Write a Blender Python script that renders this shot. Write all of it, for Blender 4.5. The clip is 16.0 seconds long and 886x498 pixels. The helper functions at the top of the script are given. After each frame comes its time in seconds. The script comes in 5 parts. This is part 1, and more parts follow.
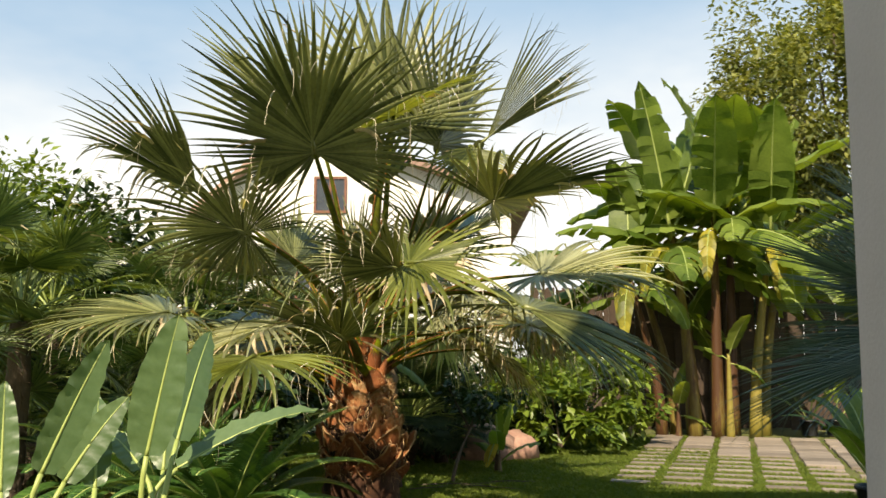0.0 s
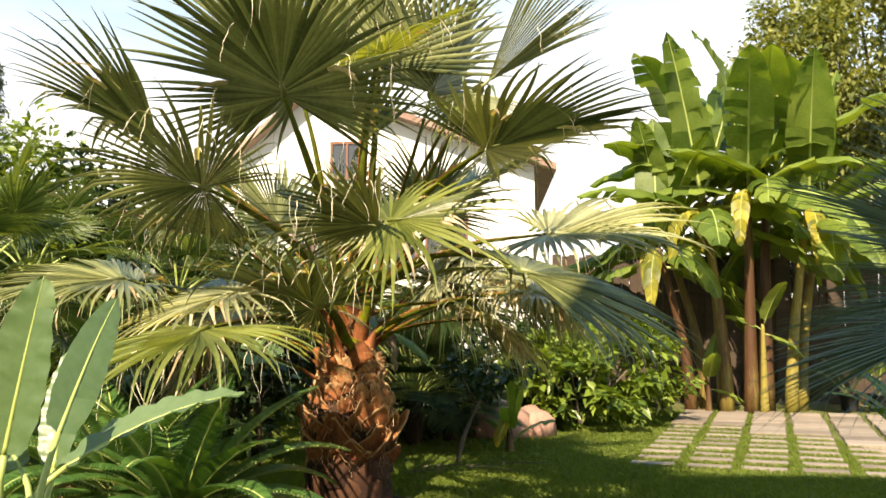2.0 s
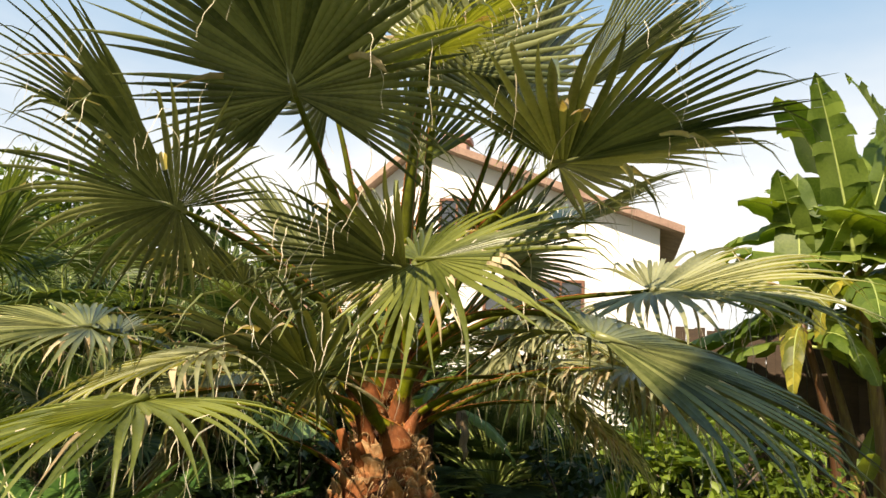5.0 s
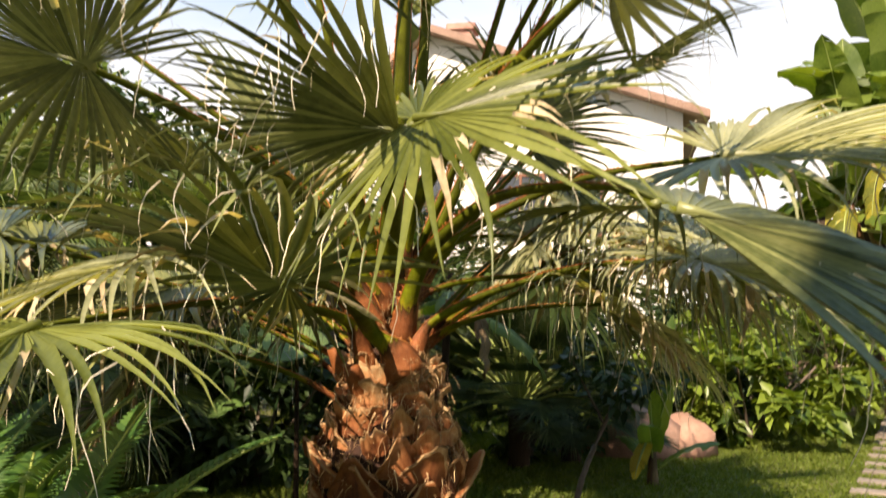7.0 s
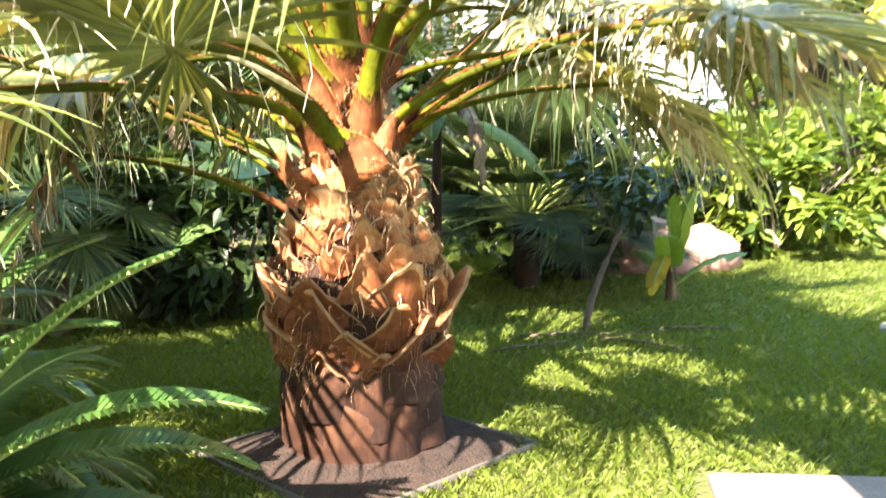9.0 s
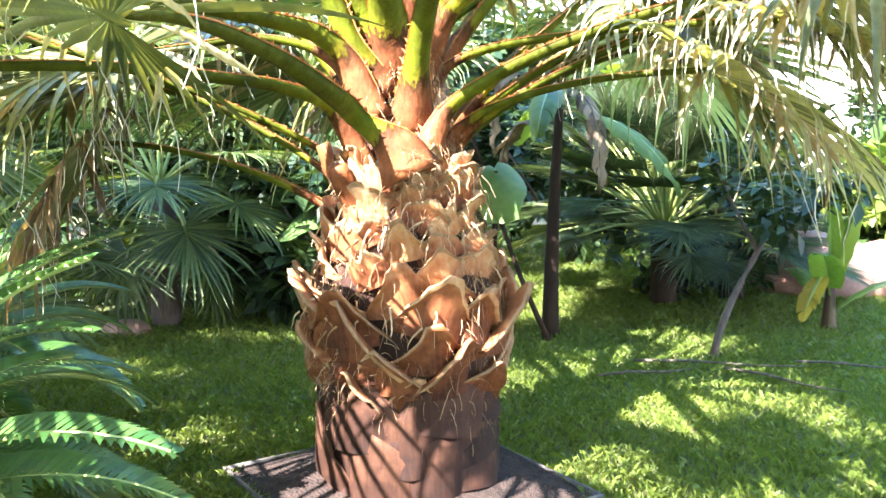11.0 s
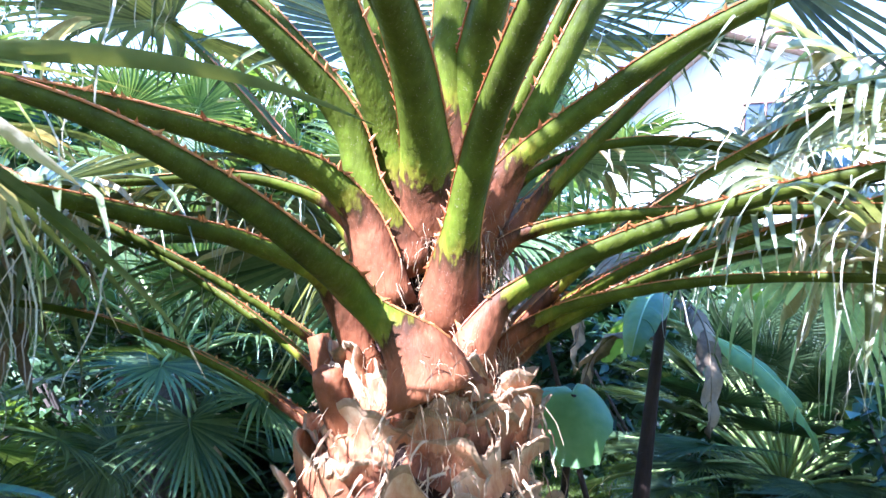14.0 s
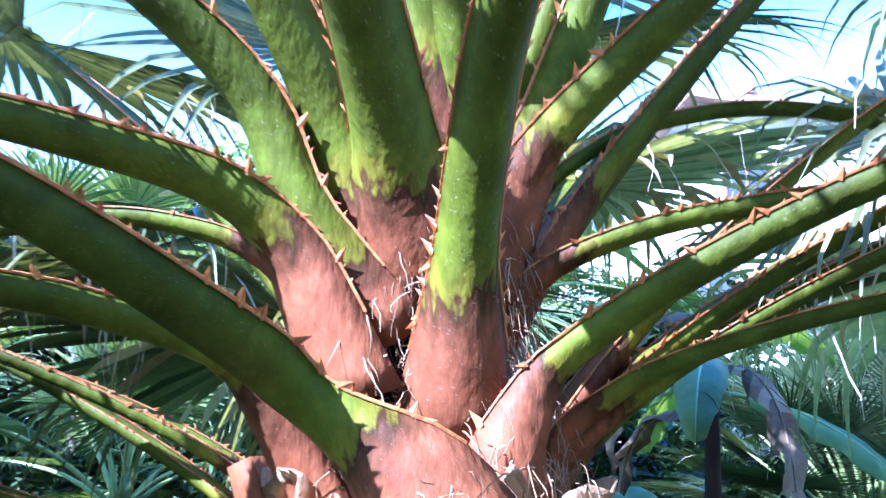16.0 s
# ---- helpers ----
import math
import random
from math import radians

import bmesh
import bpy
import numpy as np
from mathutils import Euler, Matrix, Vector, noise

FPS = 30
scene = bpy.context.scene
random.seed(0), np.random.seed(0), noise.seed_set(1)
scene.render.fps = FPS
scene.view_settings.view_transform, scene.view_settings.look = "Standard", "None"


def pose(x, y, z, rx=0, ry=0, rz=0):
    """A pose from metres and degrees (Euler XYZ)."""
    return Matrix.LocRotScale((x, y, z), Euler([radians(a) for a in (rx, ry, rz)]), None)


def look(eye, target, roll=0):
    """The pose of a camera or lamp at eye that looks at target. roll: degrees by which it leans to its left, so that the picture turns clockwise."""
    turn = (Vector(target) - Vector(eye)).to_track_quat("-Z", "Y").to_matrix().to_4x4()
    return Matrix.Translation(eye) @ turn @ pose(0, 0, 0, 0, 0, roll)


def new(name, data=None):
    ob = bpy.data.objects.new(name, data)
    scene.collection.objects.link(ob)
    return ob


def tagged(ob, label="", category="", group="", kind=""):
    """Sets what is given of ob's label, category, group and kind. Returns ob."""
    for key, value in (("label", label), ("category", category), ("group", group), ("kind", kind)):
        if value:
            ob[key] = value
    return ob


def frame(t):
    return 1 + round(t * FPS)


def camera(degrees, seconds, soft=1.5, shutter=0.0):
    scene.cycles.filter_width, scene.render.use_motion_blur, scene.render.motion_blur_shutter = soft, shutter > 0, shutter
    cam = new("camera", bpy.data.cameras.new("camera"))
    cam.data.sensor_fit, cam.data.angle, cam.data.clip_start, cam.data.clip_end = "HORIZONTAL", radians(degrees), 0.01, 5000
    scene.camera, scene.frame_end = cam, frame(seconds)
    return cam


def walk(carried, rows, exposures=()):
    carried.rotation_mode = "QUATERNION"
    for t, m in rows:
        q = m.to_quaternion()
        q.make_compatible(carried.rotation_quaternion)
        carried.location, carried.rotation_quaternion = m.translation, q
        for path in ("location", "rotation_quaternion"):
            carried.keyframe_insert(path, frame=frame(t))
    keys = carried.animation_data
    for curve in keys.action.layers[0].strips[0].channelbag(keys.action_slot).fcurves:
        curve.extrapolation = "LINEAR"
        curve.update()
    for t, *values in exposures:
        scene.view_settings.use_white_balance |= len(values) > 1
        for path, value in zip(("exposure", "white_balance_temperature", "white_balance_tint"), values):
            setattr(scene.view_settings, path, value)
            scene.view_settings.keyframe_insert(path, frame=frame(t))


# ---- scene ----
cam = camera(51.5, 16.0, 1.5, 0.45)
PATH = [
    (0, (0.102, -0.105, 1.272), (0.077, 1.881, 1.507), 0.2),
    (0.5, (0.191, 0.111, 1.274), (0.112, 2.094, 1.52), 1.0),
    (1, (0.245, 0.306, 1.265), (0.162, 2.298, 1.422), 0.5),
    (1.5, (0.295, 0.499, 1.265), (0.216, 2.494, 1.39), -0.1),
    (2, (0.369, 0.726, 1.275), (0.273, 2.716, 1.447), 0.1),
    (2.5, (0.456, 0.95, 1.298), (0.266, 2.928, 1.521), 1.1),
    (3, (0.528, 1.206, 1.303), (0.314, 3.181, 1.537), 1.9),
    (3.5, (0.574, 1.498, 1.334), (0.326, 3.46, 1.628), 1.9),
    (4, (0.616, 1.789, 1.34), (0.316, 3.744, 1.636), 1.9),
    (4.2, (0.644, 1.895, 1.337), (0.317, 3.845, 1.642), 2.7),
    (6.3, (0.551, 3.105, 1.386), (0.117, 5.031, 1.703), 1.9),
    (6.5, (0.53, 3.221, 1.357), (0.103, 5.155, 1.633), 1.4),
    (7, (0.431, 3.416, 1.365), (0.033, 5.374, 1.47), 0.6),
    (7.5, (0.374, 3.592, 1.327), (-0.013, 5.554, 1.281), -0.8),
    (8, (0.362, 3.836, 1.308), (0.001, 5.796, 1.14), -2.3),
    (8.5, (0.377, 4.0, 1.254), (0.042, 5.959, 1.036), -2.8),
    (9, (0.44, 4.184, 1.2), (0.006, 6.118, 0.938), -1.7),
    (9.2, (0.464, 4.264, 1.185), (-0.001, 6.185, 0.877), -2.4),
    (11.3, (0.758, 4.836, 1.168), (-0.106, 6.624, 0.927), 0.1),
    (11.5, (0.75, 4.885, 1.169), (-0.126, 6.669, 0.951), 0.5),
    (12, (0.715, 5.018, 1.154), (-0.173, 6.806, 1.034), 0.1),
    (12.5, (0.666, 5.189, 1.16), (-0.24, 6.972, 1.189), 1.0),
    (13, (0.579, 5.365, 1.165), (-0.398, 7.104, 1.3), 4.7),
    (13.5, (0.514, 5.523, 1.169), (-0.503, 7.239, 1.309), 4.0),
    (14, (0.405, 5.709, 1.17), (-0.604, 7.427, 1.342), 5.0),
    (14.5, (0.321, 5.859, 1.166), (-0.699, 7.567, 1.378), 4.5),
    (15, (0.22, 6.072, 1.168), (-0.843, 7.746, 1.431), 2.6),
    (15.5, (0.106, 6.231, 1.166), (-0.934, 7.892, 1.563), 1.3),
    (16, (-0.002, 6.384, 1.165), (-0.969, 8.09, 1.557), -0.8),
]
EXPOSURES = [(0, 0.71, 8200, 11), (2.0, 1.29, 8500, 14), (4.2, 0.96, 8500, 13), (6.5, 0.72, 8500, 18), (7.2, 1.27, 8300, 20), (8.0, 2.27, 7600, 20), (9.2, 3.12, 7000, 20), (11.5, 3.58, 5700, 20), (12.5, 3.37, 5250, 15), (13.2, 2.97, 5100, 15), (14.0, 2.94, 4600, 25), (16, 2.66, 4200, 28)]
walk(cam, [(t, look(eye, target, roll)) for t, eye, target, roll in PATH], EXPOSURES)

# ---- world, sun ----
SUN_AZ = math.atan2(-0.26, -0.966)
SUN_EL = radians(42.5)


def node(nt, kind, x=0, **values):
    n = nt.nodes.new(kind)
    for key, value in values.items():
        n.inputs[key].default_value = value
    return n


world = bpy.data.worlds.new("sky")
scene.world = world
world.use_nodes = True
wt = world.node_tree
wt.nodes.clear()
sky = wt.nodes.new("ShaderNodeTexSky")
sky.sky_type = "NISHITA"
sky.sun_disc = False
sky.sun_elevation, sky.sun_rotation = SUN_EL, SUN_AZ
sky.air_density, sky.dust_density, sky.ozone_density = 1.0, 1.5, 1.5
coord = wt.nodes.new("ShaderNodeTexCoord")
stretch = node(wt, "ShaderNodeMapping", Scale=(1.0, 1.0, 2.6))
cloud = node(wt, "ShaderNodeTexNoise", Scale=2.2, Detail=5.0, Roughness=0.55)
ramp = wt.nodes.new("ShaderNodeValToRGB")
ramp.color_ramp.elements[0].position, ramp.color_ramp.elements[1].position = 0.34, 0.66
veil = wt.nodes.new("ShaderNodeMix")
veil.data_type = "RGBA"
veil.inputs[7].default_value = (16.8, 16.6, 16.2, 1)
back = node(wt, "ShaderNodeBackground", Strength=0.062)
wout = wt.nodes.new("ShaderNodeOutputWorld")
wt.links.new(coord.outputs["Generated"], stretch.inputs[0])
wt.links.new(stretch.outputs[0], cloud.inputs["Vector"])
wt.links.new(cloud.outputs["Fac"], ramp.inputs[0])
# haze and thin cloud whiten the sky towards the horizon and leave it blue overhead
split = wt.nodes.new("ShaderNodeSeparateXYZ")
lift = wt.nodes.new("ShaderNodeMath")
lift.operation = "MULTIPLY_ADD"
lift.inputs[1].default_value, lift.inputs[2].default_value = -2.1, 0.92
blend = wt.nodes.new("ShaderNodeMath")
blend.operation = "MULTIPLY"
blend.use_clamp = True
dense = wt.nodes.new("ShaderNodeMath")
dense.operation = "MULTIPLY_ADD"
dense.inputs[1].default_value, dense.inputs[2].default_value = 0.75, 0.5
wt.links.new(coord.outputs["Generated"], split.inputs[0])
wt.links.new(split.outputs["Z"], lift.inputs[0])
wt.links.new(ramp.outputs[0], dense.inputs[0])
wt.links.new(lift.outputs[0], blend.inputs[0])
wt.links.new(dense.outputs[0], blend.inputs[1])
wt.links.new(blend.outputs[0], veil.inputs[0])
pale = wt.nodes.new("ShaderNodeMix")
pale.data_type = "RGBA"
pale.inputs[0].default_value = 0.7
pale.inputs[7].default_value = (2.6, 6.2, 11.2, 1)
wt.links.new(sky.outputs[0], pale.inputs[6])
wt.links.new(pale.outputs[2], veil.inputs[6])
wt.links.new(veil.outputs[2], back.inputs[0])
wt.links.new(back.outputs[0], wout.inputs[0])

sun = new("sun", bpy.data.lights.new("sun", "SUN"))
sun.data.energy, sun.data.angle, sun.data.color = 5.0, radians(0.5), (1.0, 0.95, 0.86)
to_sun = Vector((math.sin(SUN_AZ) * math.cos(SUN_EL), math.cos(SUN_AZ) * math.cos(SUN_EL), math.sin(SUN_EL)))
sun.matrix_world = look(to_sun * 60, (0, 0, 0))


# ---- materials ----
def material(name, low, high, rough=0.6, scale=8.0, fine=60.0, bump=0.3, random_by="none", trans=0.0, spec=0.4, stretch_xyz=None, edge=(0.25, 0.75), dist=0.01):
    """Two colours mixed by coarse and fine noise (and by piece), with a fine bump; trans lets light pass through thin leaves."""
    m = bpy.data.materials.new(name)
    m.use_nodes = True
    nt = m.node_tree
    nt.nodes.clear()
    out = nt.nodes.new("ShaderNodeOutputMaterial")
    bsdf = node(nt, "ShaderNodeBsdfPrincipled", Roughness=rough)
    bsdf.inputs["Specular IOR Level"].default_value = spec
    tc = nt.nodes.new("ShaderNodeTexCoord")
    vec = tc.outputs["Object"]
    if stretch_xyz:
        mp = node(nt, "ShaderNodeMapping", Scale=stretch_xyz)
        nt.links.new(vec, mp.inputs[0])
        vec = mp.outputs[0]
    coarse = node(nt, "ShaderNodeTexNoise", Scale=scale, Detail=4.0)
    finer = node(nt, "ShaderNodeTexNoise", Scale=fine, Detail=3.0)
    nt.links.new(vec, coarse.inputs["Vector"])
    nt.links.new(vec, finer.inputs["Vector"])
    mixn = nt.nodes.new("ShaderNodeMath")
    mixn.operation = "MULTIPLY_ADD"
    mixn.inputs[1].default_value = 0.35
    half = nt.nodes.new("ShaderNodeMath")
    half.operation = "MULTIPLY"
    half.inputs[1].default_value = 0.65
    nt.links.new(coarse.outputs["Fac"], half.inputs[0])
    nt.links.new(finer.outputs["Fac"], mixn.inputs[0])
    nt.links.new(half.outputs[0], mixn.inputs[2])
    fac = mixn.outputs[0]
    if random_by != "none":
        if random_by == "island":
            rnd = nt.nodes.new("ShaderNodeNewGeometry").outputs["Random Per Island"]
        else:
            rnd = nt.nodes.new("ShaderNodeObjectInfo").outputs["Random"]
        add = nt.nodes.new("ShaderNodeMath")
        add.operation = "MULTIPLY_ADD"
        add.inputs[1].default_value = 0.5
        sub = nt.nodes.new("ShaderNodeMath")
        sub.operation = "SUBTRACT"
        sub.inputs[1].default_value = 0.25
        nt.links.new(rnd, add.inputs[0])
        nt.links.new(fac, add.inputs[2])
        nt.links.new(add.outputs[0], sub.inputs[0])
        fac = sub.outputs[0]
    cr = nt.nodes.new("ShaderNodeValToRGB")
    e = cr.color_ramp.elements
    e[0].position, e[1].position = edge
    e[0].color, e[1].color = (*low, 1), (*high, 1)
    nt.links.new(fac, cr.inputs[0])
    nt.links.new(cr.outputs[0], bsdf.inputs["Base Color"])
    if bump:
        bp = node(nt, "ShaderNodeBump", Strength=bump, Distance=dist)
        nt.links.new(finer.outputs["Fac"], bp.inputs["Height"])
        nt.links.new(bp.outputs[0], bsdf.inputs["Normal"])
    if trans:
        tr = nt.nodes.new("ShaderNodeBsdfTranslucent")
        warm = nt.nodes.new("ShaderNodeMix")
        warm.data_type, warm.blend_type = "RGBA", "MULTIPLY"
        warm.inputs[0].default_value = 1.0
        warm.inputs[7].default_value = (1.9, 1.75, 0.6, 1)
        nt.links.new(cr.outputs[0], warm.inputs[6])
        nt.links.new(warm.outputs[2], tr.inputs[0])
        mx = nt.nodes.new("ShaderNodeMixShader")
        mx.inputs[0].default_value = trans
        nt.links.new(bsdf.outputs[0], mx.inputs[1])
        nt.links.new(tr.outputs[0], mx.inputs[2])
        nt.links.new(mx.outputs[0], out.inputs[0])
    else:
        nt.links.new(bsdf.outputs[0], out.inputs[0])
    return m


def petiole_material():
    """Reddish-brown sheath that turns yellow and then green along the stalk."""
    m = material("petiole_skin", (0.0, 0, 0), (1, 1, 1), rough=0.60, scale=5, fine=70, bump=0.35, spec=0.12, stretch_xyz=(1, 1, 0.35))
    nt = m.node_tree
    bsdf = next(n for n in nt.nodes if n.type == "BSDF_PRINCIPLED")
    old = next(n for n in nt.nodes if n.type == "VALTORGB")
    at = nt.nodes.new("ShaderNodeAttribute")
    at.attribute_name = "along"
    wob = nt.nodes.new("ShaderNodeMath")
    wob.operation = "MULTIPLY_ADD"
    wob.inputs[1].default_value = 0.16
    shift = nt.nodes.new("ShaderNodeMath")
    shift.operation = "SUBTRACT"
    shift.inputs[1].default_value = 0.08
    nt.links.new(old.outputs[0], wob.inputs[0])
    nt.links.new(at.outputs["Fac"], wob.inputs[2])
    nt.links.new(wob.outputs[0], shift.inputs[0])
    cr = nt.nodes.new("ShaderNodeValToRGB")
    e = cr.color_ramp.elements
    e[0].position, e[0].color = 0.0, (0.26, 0.088, 0.030, 1)
    e[1].position, e[1].color = 1.0, (0.090, 0.105, 0.009, 1)
    for p, c in ((0.15, (0.25, 0.085, 0.034)), (0.215, (0.065, 0.030, 0.010)), (0.232, (0.20, 0.18, 0.010)), (0.27, (0.120, 0.142, 0.007)), (0.5, (0.066, 0.080, 0.004))):
        k = e.new(p)
        k.color = (*c, 1)
    blot = node(nt, "ShaderNodeTexNoise", Scale=16.0, Detail=6.0, Roughness=0.65)
    tone = nt.nodes.new("ShaderNodeValToRGB")
    tone.color_ramp.elements[0].position, tone.color_ramp.elements[0].color = 0.32, (0.45, 0.42, 0.40, 1)
    tone.color_ramp.elements[1].position, tone.color_ramp.elements[1].color = 0.60, (1.0, 1.0, 1.0, 1)
    scurf = tone.color_ramp.elements.new(0.70)
    scurf.color = (1.35, 1.45, 1.45, 1)
    stain = nt.nodes.new("ShaderNodeMix")
    stain.data_type, stain.blend_type = "RGBA", "MULTIPLY"
    stain.inputs[0].default_value = 0.85
    nt.links.new(nt.nodes.new("ShaderNodeTexCoord").outputs["Object"], blot.inputs["Vector"])
    nt.links.new(blot.outputs["Fac"], tone.inputs[0])
    nt.links.new(cr.outputs[0], stain.inputs[6])
    nt.links.new(tone.outputs[0], stain.inputs[7])
    nt.links.new(shift.outputs[0], cr.inputs[0])
    # pale scurf flecks
    fleck = node(nt, "ShaderNodeTexNoise", Scale=240.0, Detail=2.0)
    cut = nt.nodes.new("ShaderNodeValToRGB")
    cut.color_ramp.elements[0].position, cut.color_ramp.elements[1].position = 0.66, 0.71
    cut.color_ramp.elements[1].color = (0.30, 0.30, 0.30, 1)
    scurfy = nt.nodes.new("ShaderNodeMix")
    scurfy.data_type = "RGBA"
    scurfy.inputs[7].default_value = (0.46, 0.36, 0.27, 1)
    nt.links.new(fleck.outputs["Fac"], cut.inputs[0])
    nt.links.new(cut.outputs[0], scurfy.inputs[0])
    nt.links.new(stain.outputs[2], scurfy.inputs[6])
    nt.links.new(scurfy.outputs[2], bsdf.inputs["Base Color"])
    return m


M_FAN = material("fan_leaf", (0.036, 0.050, 0.012), (0.21, 0.225, 0.085), rough=0.36, scale=3, fine=40, bump=0.15, random_by="island", trans=0.09, spec=0.5)
# brighter leaf colour for young fans and for fronds painted as sunlit
M_FAN_YOUNG_LIT = material("fan_leaf_young_lit", (0.07, 0.09, 0.014), (0.21, 0.235, 0.06), rough=0.38, scale=3, fine=40, bump=0.15, random_by="island", trans=0.36, spec=0.5)
# old drooping leaves, coloured paler so that they look sunlit
M_FAN_OLD_LIT = material("fan_leaf_old_lit", (0.11, 0.12, 0.045), (0.40, 0.41, 0.24), rough=0.42, scale=3, fine=40, bump=0.15, random_by="island", trans=0.32, spec=0.5)
M_DRY = material("dry_leaf", (0.26, 0.19, 0.10), (0.62, 0.53, 0.36), rough=0.75, scale=5, fine=50, random_by="island", trans=0.25)
M_DEAD = material("dead_leaf", (0.07, 0.045, 0.025), (0.27, 0.185, 0.10), rough=0.8, scale=5, fine=50, random_by="island", trans=0.15)
M_THREAD = material("leaf_thread", (0.42, 0.36, 0.24), (0.68, 0.62, 0.48), rough=0.8, scale=10, fine=50, bump=0, random_by="island")
M_PETIOLE = petiole_material()
M_SPINE = material("spine", (0.26, 0.060, 0.010), (0.60, 0.25, 0.07), rough=0.5, scale=30, fine=90, random_by="island")
def boot_material(name, stops, streak=(60.0, 60.0, 5.0)):
    """Fibrous leaf base: dark red-brown where it clasps the trunk, weathered paler towards the torn rim."""
    m = bpy.data.materials.new(name)
    m.use_nodes = True
    nt = m.node_tree
    bsdf = nt.nodes["Principled BSDF"]
    bsdf.inputs["Roughness"].default_value = 0.75
    bsdf.inputs["Specular IOR Level"].default_value = 0.25
    tc = nt.nodes.new("ShaderNodeTexCoord")
    mp = node(nt, "ShaderNodeMapping", Scale=streak)
    lines = node(nt, "ShaderNodeTexNoise", Scale=1.0, Detail=5.0, Roughness=0.7)
    patch = node(nt, "ShaderNodeTexNoise", Scale=22.0, Detail=5.0, Roughness=0.6)
    nt.links.new(tc.outputs["Object"], mp.inputs[0])
    nt.links.new(mp.outputs[0], lines.inputs["Vector"])
    nt.links.new(tc.outputs["Object"], patch.inputs["Vector"])
    at = nt.nodes.new("ShaderNodeAttribute")
    at.attribute_name = "along"
    rnd = nt.nodes.new("ShaderNodeObjectInfo")

    def mix(a, k, c):
        n = nt.nodes.new("ShaderNodeMath")
        n.operation = "MULTIPLY_ADD"
        n.inputs[1].default_value = k
        nt.links.new(a, n.inputs[0])
        if isinstance(c, float):
            n.inputs[2].default_value = c
        else:
            nt.links.new(c, n.inputs[2])
        return n.outputs[0]

    fac = mix(at.outputs["Fac"], 0.42, mix(lines.outputs["Fac"], 0.55, mix(patch.outputs["Fac"], 0.75, mix(rnd.outputs["Random"], 0.40, -0.55))))
    cr = nt.nodes.new("ShaderNodeValToRGB")
    e = cr.color_ramp.elements
    e[0].position, e[0].color = stops[0][0], (*stops[0][1], 1)
    e[1].position, e[1].color = stops[-1][0], (*stops[-1][1], 1)
    for p, c in stops[1:-1]:
        e.new(p).color = (*c, 1)
    nt.links.new(fac, cr.inputs[0])
    nt.links.new(cr.outputs[0], bsdf.inputs["Base Color"])
    bp = node(nt, "ShaderNodeBump", Strength=0.6, Distance=0.004)
    nt.links.new(mix(lines.outputs["Fac"], 1.0, patch.outputs["Fac"]), bp.inputs["Height"])
    nt.links.new(bp.outputs[0], bsdf.inputs["Normal"])
    return m


M_BOOT = boot_material("old_leaf_base", ((0.05, (0.035, 0.011, 0.005)), (0.4, (0.15, 0.048, 0.017)), (0.75, (0.30, 0.112, 0.040)), (1.0, (0.44, 0.21, 0.095))))
M_BOOT_TOP = boot_material("cut_leaf_base", ((0.05, (0.085, 0.026, 0.010)), (0.32, (0.26, 0.088, 0.032)), (0.58, (0.46, 0.21, 0.085)), (0.80, (0.56, 0.34, 0.17)), (0.95, (0.68, 0.50, 0.30))))
M_BOOT_RIM = material("torn_rim", (0.19, 0.09, 0.04), (0.46, 0.29, 0.14), rough=0.85, scale=25, fine=90, bump=0.5)
# weathered dark brown, darkened further for the shade on the trunk foot
M_BOOT_OLD_SHADED = boot_material("weathered_shaded_leaf_base", ((0.1, (0.012, 0.006, 0.004)), (0.5, (0.040, 0.016, 0.008)), (0.9, (0.10, 0.044, 0.022))))
# reddish-brown core, its colour lowered to carry the shadow low on the trunk
M_TRUNK_SHADED = material("shaded_trunk_core", (0.014, 0.006, 0.004), (0.065, 0.026, 0.013), rough=0.9, scale=9, fine=40, bump=1.0, stretch_xyz=(1, 1, 0.25))
M_FIBRE = material("trunk_fibre", (0.20, 0.10, 0.045), (0.55, 0.38, 0.20), rough=0.85, scale=20, fine=60, bump=0, random_by="island")
M_BANANA = material("banana_leaf", (0.055, 0.10, 0.013), (0.19, 0.255, 0.05), rough=0.48, scale=2, fine=30, bump=0.2, random_by="island", trans=0.36, spec=0.3)
M_MIDRIB = material("banana_midrib", (0.24, 0.30, 0.07), (0.36, 0.42, 0.14), rough=0.45, scale=6, fine=40, bump=0.1)
M_STEM = material("banana_stem", (0.07, 0.030, 0.012), (0.22, 0.18, 0.038), rough=0.5, scale=3.2, fine=30, bump=0.3, random_by="object", stretch_xyz=(1.6, 1.6, 0.22), edge=(0.35, 0.62))
M_STEM_DARK = material("dark_stem", (0.010, 0.006, 0.004), (0.058, 0.033, 0.018), rough=0.9, scale=9, fine=50, bump=0.6, spec=0.2, stretch_xyz=(1, 1, 0.25))
M_PADDLE = material("paddle_leaf", (0.075, 0.13, 0.05), (0.15, 0.22, 0.10), rough=0.38, scale=2, fine=35, bump=0.12, random_by="island", trans=0.30, spec=0.5)
M_CYCAD = material("cycad_leaf", (0.03, 0.085, 0.02), (0.075, 0.155, 0.035), rough=0.32, scale=5, fine=40, bump=0.05, random_by="island", trans=0.2, spec=0.6)
M_WINDMILL = material("windmill_leaf", (0.035, 0.065, 0.018), (0.14, 0.185, 0.06), rough=0.42, scale=3, fine=30, bump=0.1, random_by="island", trans=0.3)
M_BLUE = material("blue_fan_leaf", (0.06, 0.095, 0.085), (0.15, 0.20, 0.18), rough=0.5, scale=3, fine=30, bump=0.1, random_by="island", trans=0.2)
